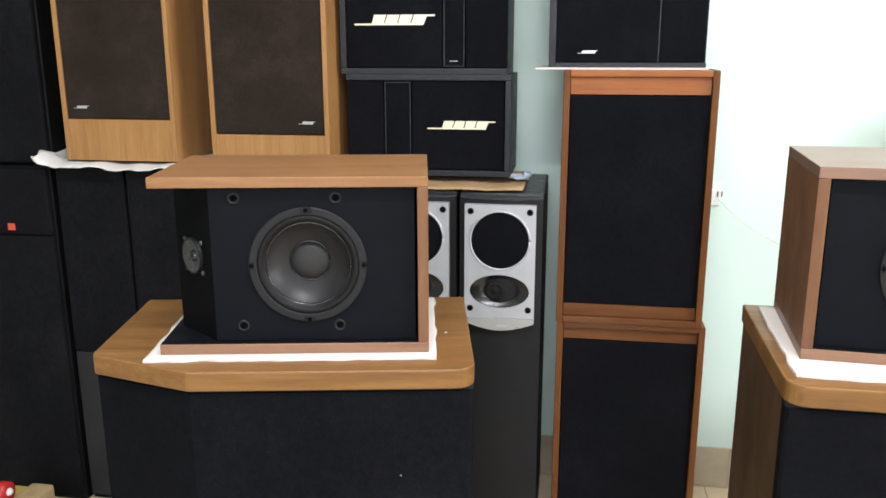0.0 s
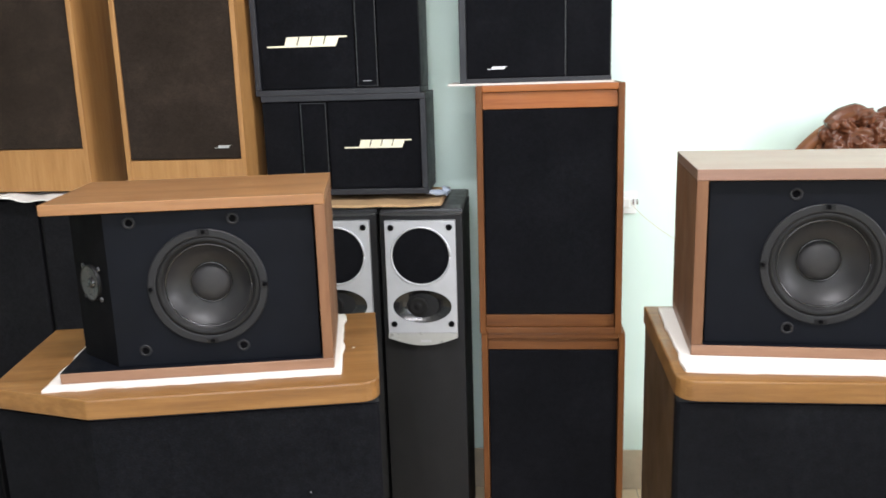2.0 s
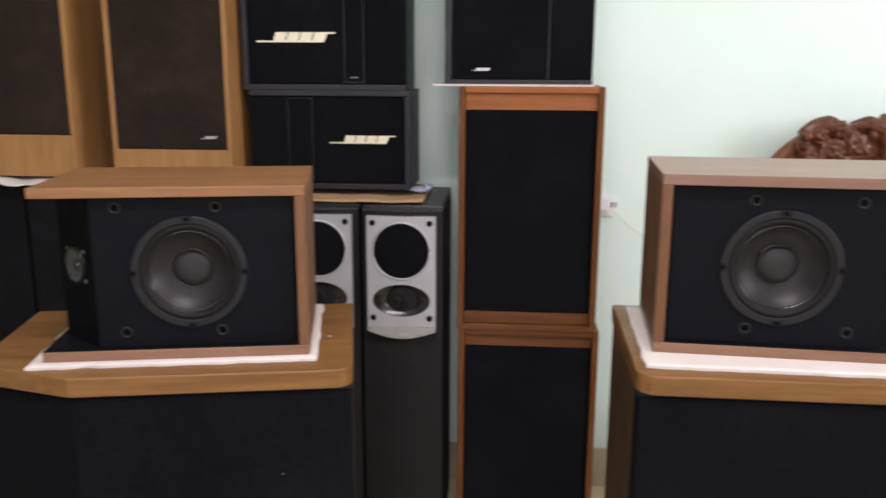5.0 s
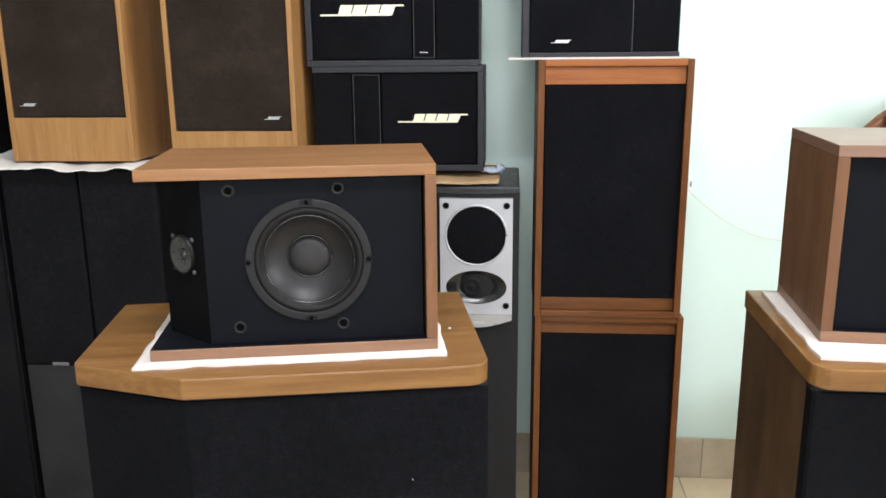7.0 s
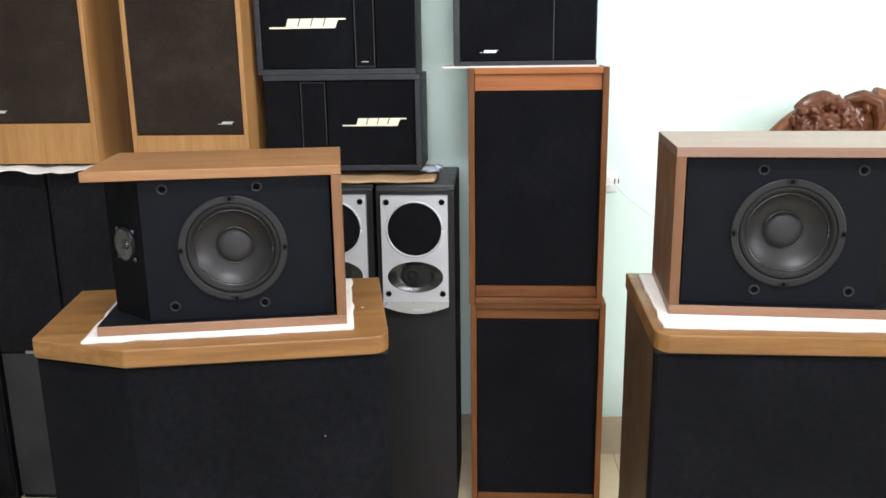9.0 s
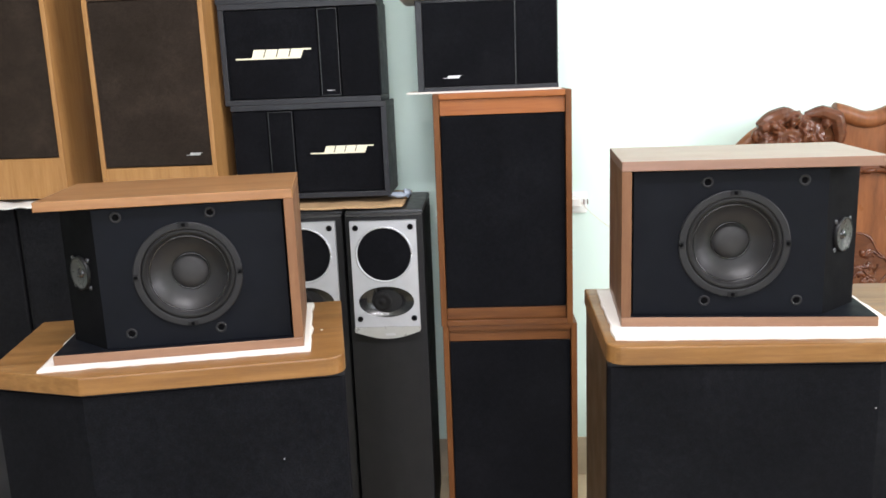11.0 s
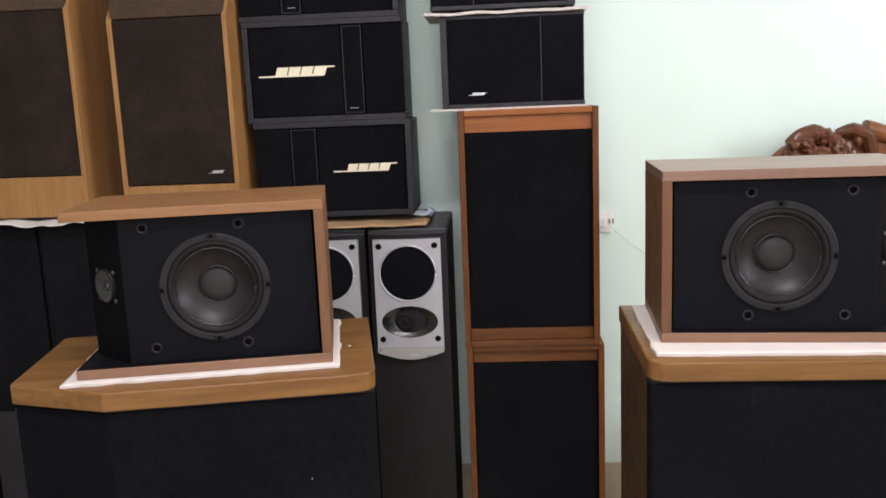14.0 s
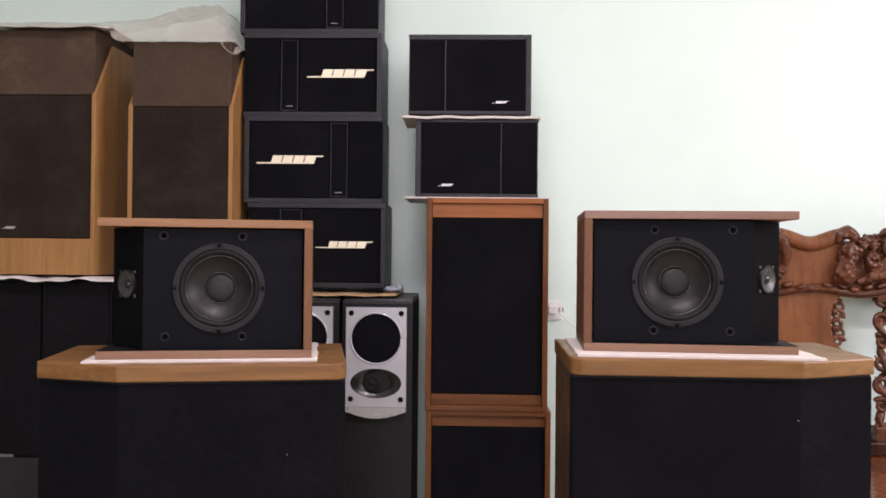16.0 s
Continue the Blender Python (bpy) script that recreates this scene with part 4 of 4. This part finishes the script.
    for c in (0.36, L / 2, L - 0.36):
        bm = B()
        tube(bm, [(c - 0.105 + 0.21 * i / 20, YB + 0.010, top(c - 0.105 + 0.21 * i / 20) - 0.022) for i in range(21)], 0.027, 10)
        part("saddle_roll", bm, ROSEWOOD_UP, crest, "smooth polished roll")
    part("lower_moulding", tube(B(), [(x, YB + 0.004, 1.048 + 0.010 * math.sin(x * 21)) for x in xs], 0.014, 8), ROSEWOOD, crest)
    for sgn, x in ((1, 0.0), (-1, L)):
        part("shoulder", tube(B(), [(x - sgn * (0.045 - 0.13 * u), YB + 0.02, 1.10 + 0.085 * math.sin(u * math.pi / 2)) for u in [i / 10 for i in range(11)]], [0.016 + 0.012 * i / 10 for i in range(11)], 10), ROSEWOOD_UP, crest)
    rnd = random.Random(12)
    for k in range(40):
        x = 0.10 + (L - 0.2) * k / 39
        bm = B()
        lump(bm, (x, YB - 0.006, 1.060 + 0.008 * math.sin(k * 1.9)), (0.020, 0.012, 0.010), k, 0.4, 0.4 * math.sin(k))
        part("carved_leaf", bm, ROSEWOOD, crest)
    WIDE = ((0.040, 1.167, 0.033, 0.040), (0.026, 1.108, 0.034, 0.044), (0.180, 1.236, 0.034, 0.022), (0.232, 1.222, 0.040, 0.027), (0.182, 1.192, 0.028, 0.032),
            (0.244, 1.172, 0.045, 0.031), (0.325, 1.176, 0.042, 0.034), (0.312, 1.112, 0.048, 0.032), (0.288, 1.228, 0.030, 0.022), (0.118, 1.160, 0.022, 0.026), (0.395, 1.120, 0.034, 0.042))
    END = ((0.149, 1.176, 0.030, 0.036), (0.105, 1.150, 0.034, 0.034), (0.178, 1.158, 0.040, 0.044), (0.118, 1.214, 0.030, 0.022), (0.062, 1.196, 0.034, 0.024), (0.030, 1.168, 0.030, 0.022), (0.058, 1.138, 0.032, 0.030), (0.222, 1.110, 0.036, 0.028))
    for at, away, wide in ((0.015, 1, False), (0.44, 1, True), (1.51, -1, True), (1.935, -1, False)):
        bm = B()
        for k, (u, z, rx, rz) in enumerate(WIDE if wide else END):
            # a plump lobe with a creased leaf folded over its upper edge
            x, y = at + away * u, YB - 0.004 - 0.010 * math.sin(k * 2.3)
            lump(bm, (x, y, z), (rx, 0.036, rz), k * 0.7, 0.40, away * 0.6 * math.sin(k * 1.7), 4)
            tube(bm, [(x + 0.92 * rx * math.cos(q), y - 0.016, z + 0.95 * rz * math.sin(q)) for q in [0.3 * k + 2.6 * i / 12 for i in range(13)]], [0.004 + 0.006 * math.sin(math.pi * i / 12) for i in range(13)], 7)
        for k in range(30 if wide else 16):
            # buds and small leaves between the lobes
            u = rnd.uniform(0.02, 0.40 if wide else 0.23)
            q = rnd.uniform(0.008, 0.017)
            lump(bm, (at + away * u, YB - 0.014 - rnd.uniform(0.0, 0.014), rnd.uniform(1.075, 1.235 if wide else 1.20)), (1.3 * q, 0.014, q), k * 1.1, 0.4, rnd.uniform(-1.2, 1.2))
        if wide:
            horns = [[(0.0, 1.21), (0.012, 1.236), (0.038, 1.250), (0.062, 1.232), (0.060, 1.205)], [(0.305, 1.236), (0.345, 1.246), (0.385, 1.228), (0.408, 1.185), (0.410, 1.145)],
                     [(0.07, 1.078), (0.13, 1.098), (0.19, 1.112), (0.26, 1.094), (0.34, 1.066), (0.42, 1.072)], [(0.10, 1.135), (0.14, 1.125), (0.17, 1.150), (0.21, 1.140)]]
            for k in range(34):
                # small open flowers
                a, r = rnd.uniform(0, 6.28), 0.036 * math.sqrt(rnd.random())
                q = rnd.uniform(0.006, 0.011)
                lump(bm, (at + away * (0.108 + r * math.cos(a)), YB - 0.018 + rnd.uniform(-0.006, 0.006), 1.214 + 0.9 * r * math.sin(a)), (q, q, 0.7 * q), k, 0.5, a)
        else:
            horns = [[(0.150, 1.228), (0.200, 1.236), (0.245, 1.218), (0.258, 1.165), (0.252, 1.120)], [(0.02, 1.140), (0.08, 1.112), (0.15, 1.100), (0.22, 1.074)], [(0.01, 1.20), (0.05, 1.222), (0.09, 1.236), (0.13, 1.232)]]
        for k, h in enumerate(horns):
            pts = []
            for i in range(len(h) - 1):
                pts += [(at + away * (h[i][0] + (h[i + 1][0] - h[i][0]) * f / 4), YB - 0.010, h[i][1] + (h[i + 1][1] - h[i][1]) * f / 4) for f in range(4)]
            tube(bm, pts, [0.004 + 0.019 * math.sin(math.pi * (i + 0.6) / (len(pts) + 0.2)) ** 0.6 for i in range(len(pts))], 9)
        box(bm, min(at, at + away * (0.42 if wide else 0.25)) + 0.01, max(at, at + away * (0.42 if wide else 0.25)) - 0.01, YB + 0.002, YB + 0.03, 1.06, 1.19 if wide else 1.16)
        ob = part("carved_relief", bm, ROSEWOOD, crest, "knotted carved relief of lobes and flowers")
        fuse = ob.modifiers.new("fuse", "REMESH")
        fuse.mode, fuse.voxel_size, fuse.use_smooth_shade = "VOXEL", 0.0026, True


bench()

# ---- wall socket with cable ----
s = thing("wall_socket", pose(0.390, WALL, 0.955), "white wall socket with a plug in it", "socket")
boxed("plate", SOCKET_GREY, s, -0.035, 0.040, -0.009, 0.0, -0.028, 0.042, 0.004)
boxed("plug", SOCKET_WHITE, s, -0.012, 0.018, -0.04, -0.012, -0.004, 0.026, 0.005)
for k in (0, 1):
    boxed("socket_slot", SLOT, s, 0.028 + 0.012 * k, 0.032 + 0.012 * k, -0.0135, -0.0115, 0.002, 0.018)
pts = [(0.018 + 0.40 * u, -0.03 + 0.012 * u, 0.012 - 0.17 * u ** 0.8 - 0.05 * math.sin(math.pi * u)) for u in [i / 24 for i in range(25)]]
part("cable", tube(B(), pts, 0.0010, 6), CORD, s, "thin pale cable")

# ---- small toy on the floor ----
y = thing("wooden_toy", pose(-1.515, 1.90, 0) @ Matrix.Diagonal((1.14, 1.14, 1.14, 1)), "tan wooden toy block with a red wheel", "toy")
boxed("block", TAN, y, -0.012, 0.050, -0.04, 0.05, 0.02, 0.146, 0.008)
boxed("yellow_side", YELLOW, y, -0.075, -0.0125, -0.04, 0.05, 0.02, 0.135, 0.008)
part("wheel", lathe(B(), [(0.0, -0.014), (0.022, -0.014), (0.028, -0.010), (0.028, 0.010), (0.022, 0.014), (0.0, 0.014)], pose(-0.030, -0.03, 0.160, 0, 0, 90), 28), RED, y, "red plastic wheel")
part("hub", lathe(B(), [(0.0, -0.024), (0.007, -0.022), (0.010, -0.016), (0.010, -0.013)], pose(-0.030, -0.03, 0.164, 0, 0, 90), 16), SOCKET_WHITE, y)
part("red_peg", lathe(B(), [(0.0, -0.02), (0.012, -0.018), (0.012, 0.0)], pose(0.075, -0.03, 0.125), 14), RED, y)
boxed("peg_rail", TAN, y, 0.05, 0.10, -0.035, 0.03, 0.02, 0.116, 0.005)
for dx in (-0.05, 0.05):
    part("foot", lathe(B(), [(0.0, -0.03), (0.02, -0.03), (0.02, 0.03), (0.0, 0.03)], pose(dx, 0, 0.02), 18), TAN, y)

# ---- plastic film over the honey oak pair ----
def film_sheet(name, x0, x1, y0, y1, z, rise, mat, label, seed, nx=50, ny=24, hang=0.0):
    bm = B()
    g = []
    for j in range(ny + 1):
        line = []
        for i in range(nx + 1):
            u, v = i / nx, j / ny
            p = Vector((x0 + (x1 - x0) * u, y0 + (y1 - y0) * v, 0))
            q = noise.noise(Vector((p.x * 9, p.y * 9, seed))) + 0.6 * noise.noise(Vector((p.x * 26, p.y * 26, seed + 3)))
            fade = min(1.0, 6 * u, 6 * (1 - u), 5 * v + 0.25, 5 * (1 - v))
            h = z + max(0.0, rise * fade * (0.55 + 0.5 * q)) - hang * max(0.0, 1 - 9 * v) * (0.6 + 0.5 * noise.noise(Vector((p.x * 12, 0, seed))))
            line.append(bm.verts.new((p.x, p.y, h)))
        g.append(line)
    for j in range(ny):
        for i in range(nx):
            bm.faces.new((g[j][i], g[j][i + 1], g[j + 1][i + 1], g[j + 1][i])).smooth = True
    ob = part(name, bm, mat, None, "", False)
    ob.modifiers.new("thickness", "SOLIDIFY").thickness = 0.0012
    return tagged(ob, label, "plastic sheet")


film_sheet("plastic_sheet", -1.50, -1.05, 2.12, 2.50, 1.875, 0.010, FILM_CREAM, "cream plastic sheet lying over a honey oak speaker", 2.0, 50, 24, 0.02)


def draped_film():
    """A film that climbs from one speaker to a crumpled heap on the next and falls off beside the black stack."""
    bm = B()
    nx, ny = 110, 46
    g = []
    for j in range(ny + 1):
        line = []
        for i in range(nx + 1):
            u, v = i / nx, j / ny
            x, y = -1.45 + 0.80 * u, 2.142 + 0.36 * v
            heap = math.exp(-(((u - 0.76) / 0.15) ** 2))
            back = min(1.0, max(0.0, (v - 0.10) / 0.62)) ** 0.8
            q = noise.noise(Vector((x * 9, y * 9, 6.0))) + 0.7 * noise.noise(Vector((x * 31, y * 31, 9.0))) + 0.5 * abs(noise.noise(Vector((x * 70, y * 70, 2.0))))
            rest = 1.884 if u < 0.44 else 1.884 - 0.043 * min(1.0, (u - 0.44) / 0.10) * (1 - back)
            climb = min(1.0, max(0.0, (u - 0.02) / 0.70))
            z = rest + (0.016 + 0.104 * climb) * back * (0.94 + 0.06 * q) * (1 - 0.75 * max(0.0, (u - 0.86) / 0.14))
            z += heap * (0.026 + 0.030 * q) * min(1.0, 4 * max(0.0, v - 0.06)) * (1 - 0.6 * back) + 0.003 * q
            low = 1.882 if u < 0.44 else 1.841 if u < 0.95 else 1.80
            z = max(z - 0.05 * max(0.0, (u - 0.93) / 0.07), low)
            if v < 0.16 and u > 0.5:
                z -= (0.16 - v) * (0.10 + 0.05 * q)
            line.append(bm.verts.new((x, y, z)))
        g.append(line)
    for j in range(ny):
        for i in range(nx):
            bm.faces.new((g[j][i], g[j][i + 1], g[j + 1][i + 1], g[j + 1][i])).smooth = True
    ob = part("plastic_film", bm, FILM, None, "", False)
    ob.modifiers.new("thickness", "SOLIDIFY").thickness = 0.001
    return tagged(ob, "crumpled cream plastic film draped over honey oak speakers", "plastic film")


draped_film()

# ---- floor and skirting tiles ----
def shared_piece(name, mesh, parent, x, y, z):
    ob = new(name, mesh)
    ob.parent = parent
    ob.location = (x, y, z)


tile = bpy.data.meshes.new("tile")
bm = box(B(), 0.0015, 0.3985, 0.0015, 0.3985, -0.0038, 0.0, 0.001)
bm.to_mesh(tile)
bm.free()
tile.materials.append(TILE)
for i in range(16):
    for j in range(13):
        shared_piece("tile", tile, floor, X0 - 0.05 + 0.4 * i, WALL - 0.4 * (j + 1), 0.0)
skirt = bpy.data.meshes.new("skirting_tile")
bm = box(B(), 0.001, 0.399, WALL - 0.014, WALL - 0.0085, 0.001, 0.14, 0.001)
bm.to_mesh(skirt)
bm.free()
skirt.materials.append(SKIRT)
for i in range(15):
    shared_piece("skirting_tile", skirt, skirting, X0 + 0.02 + 0.4 * i, 0.0, 0.0)
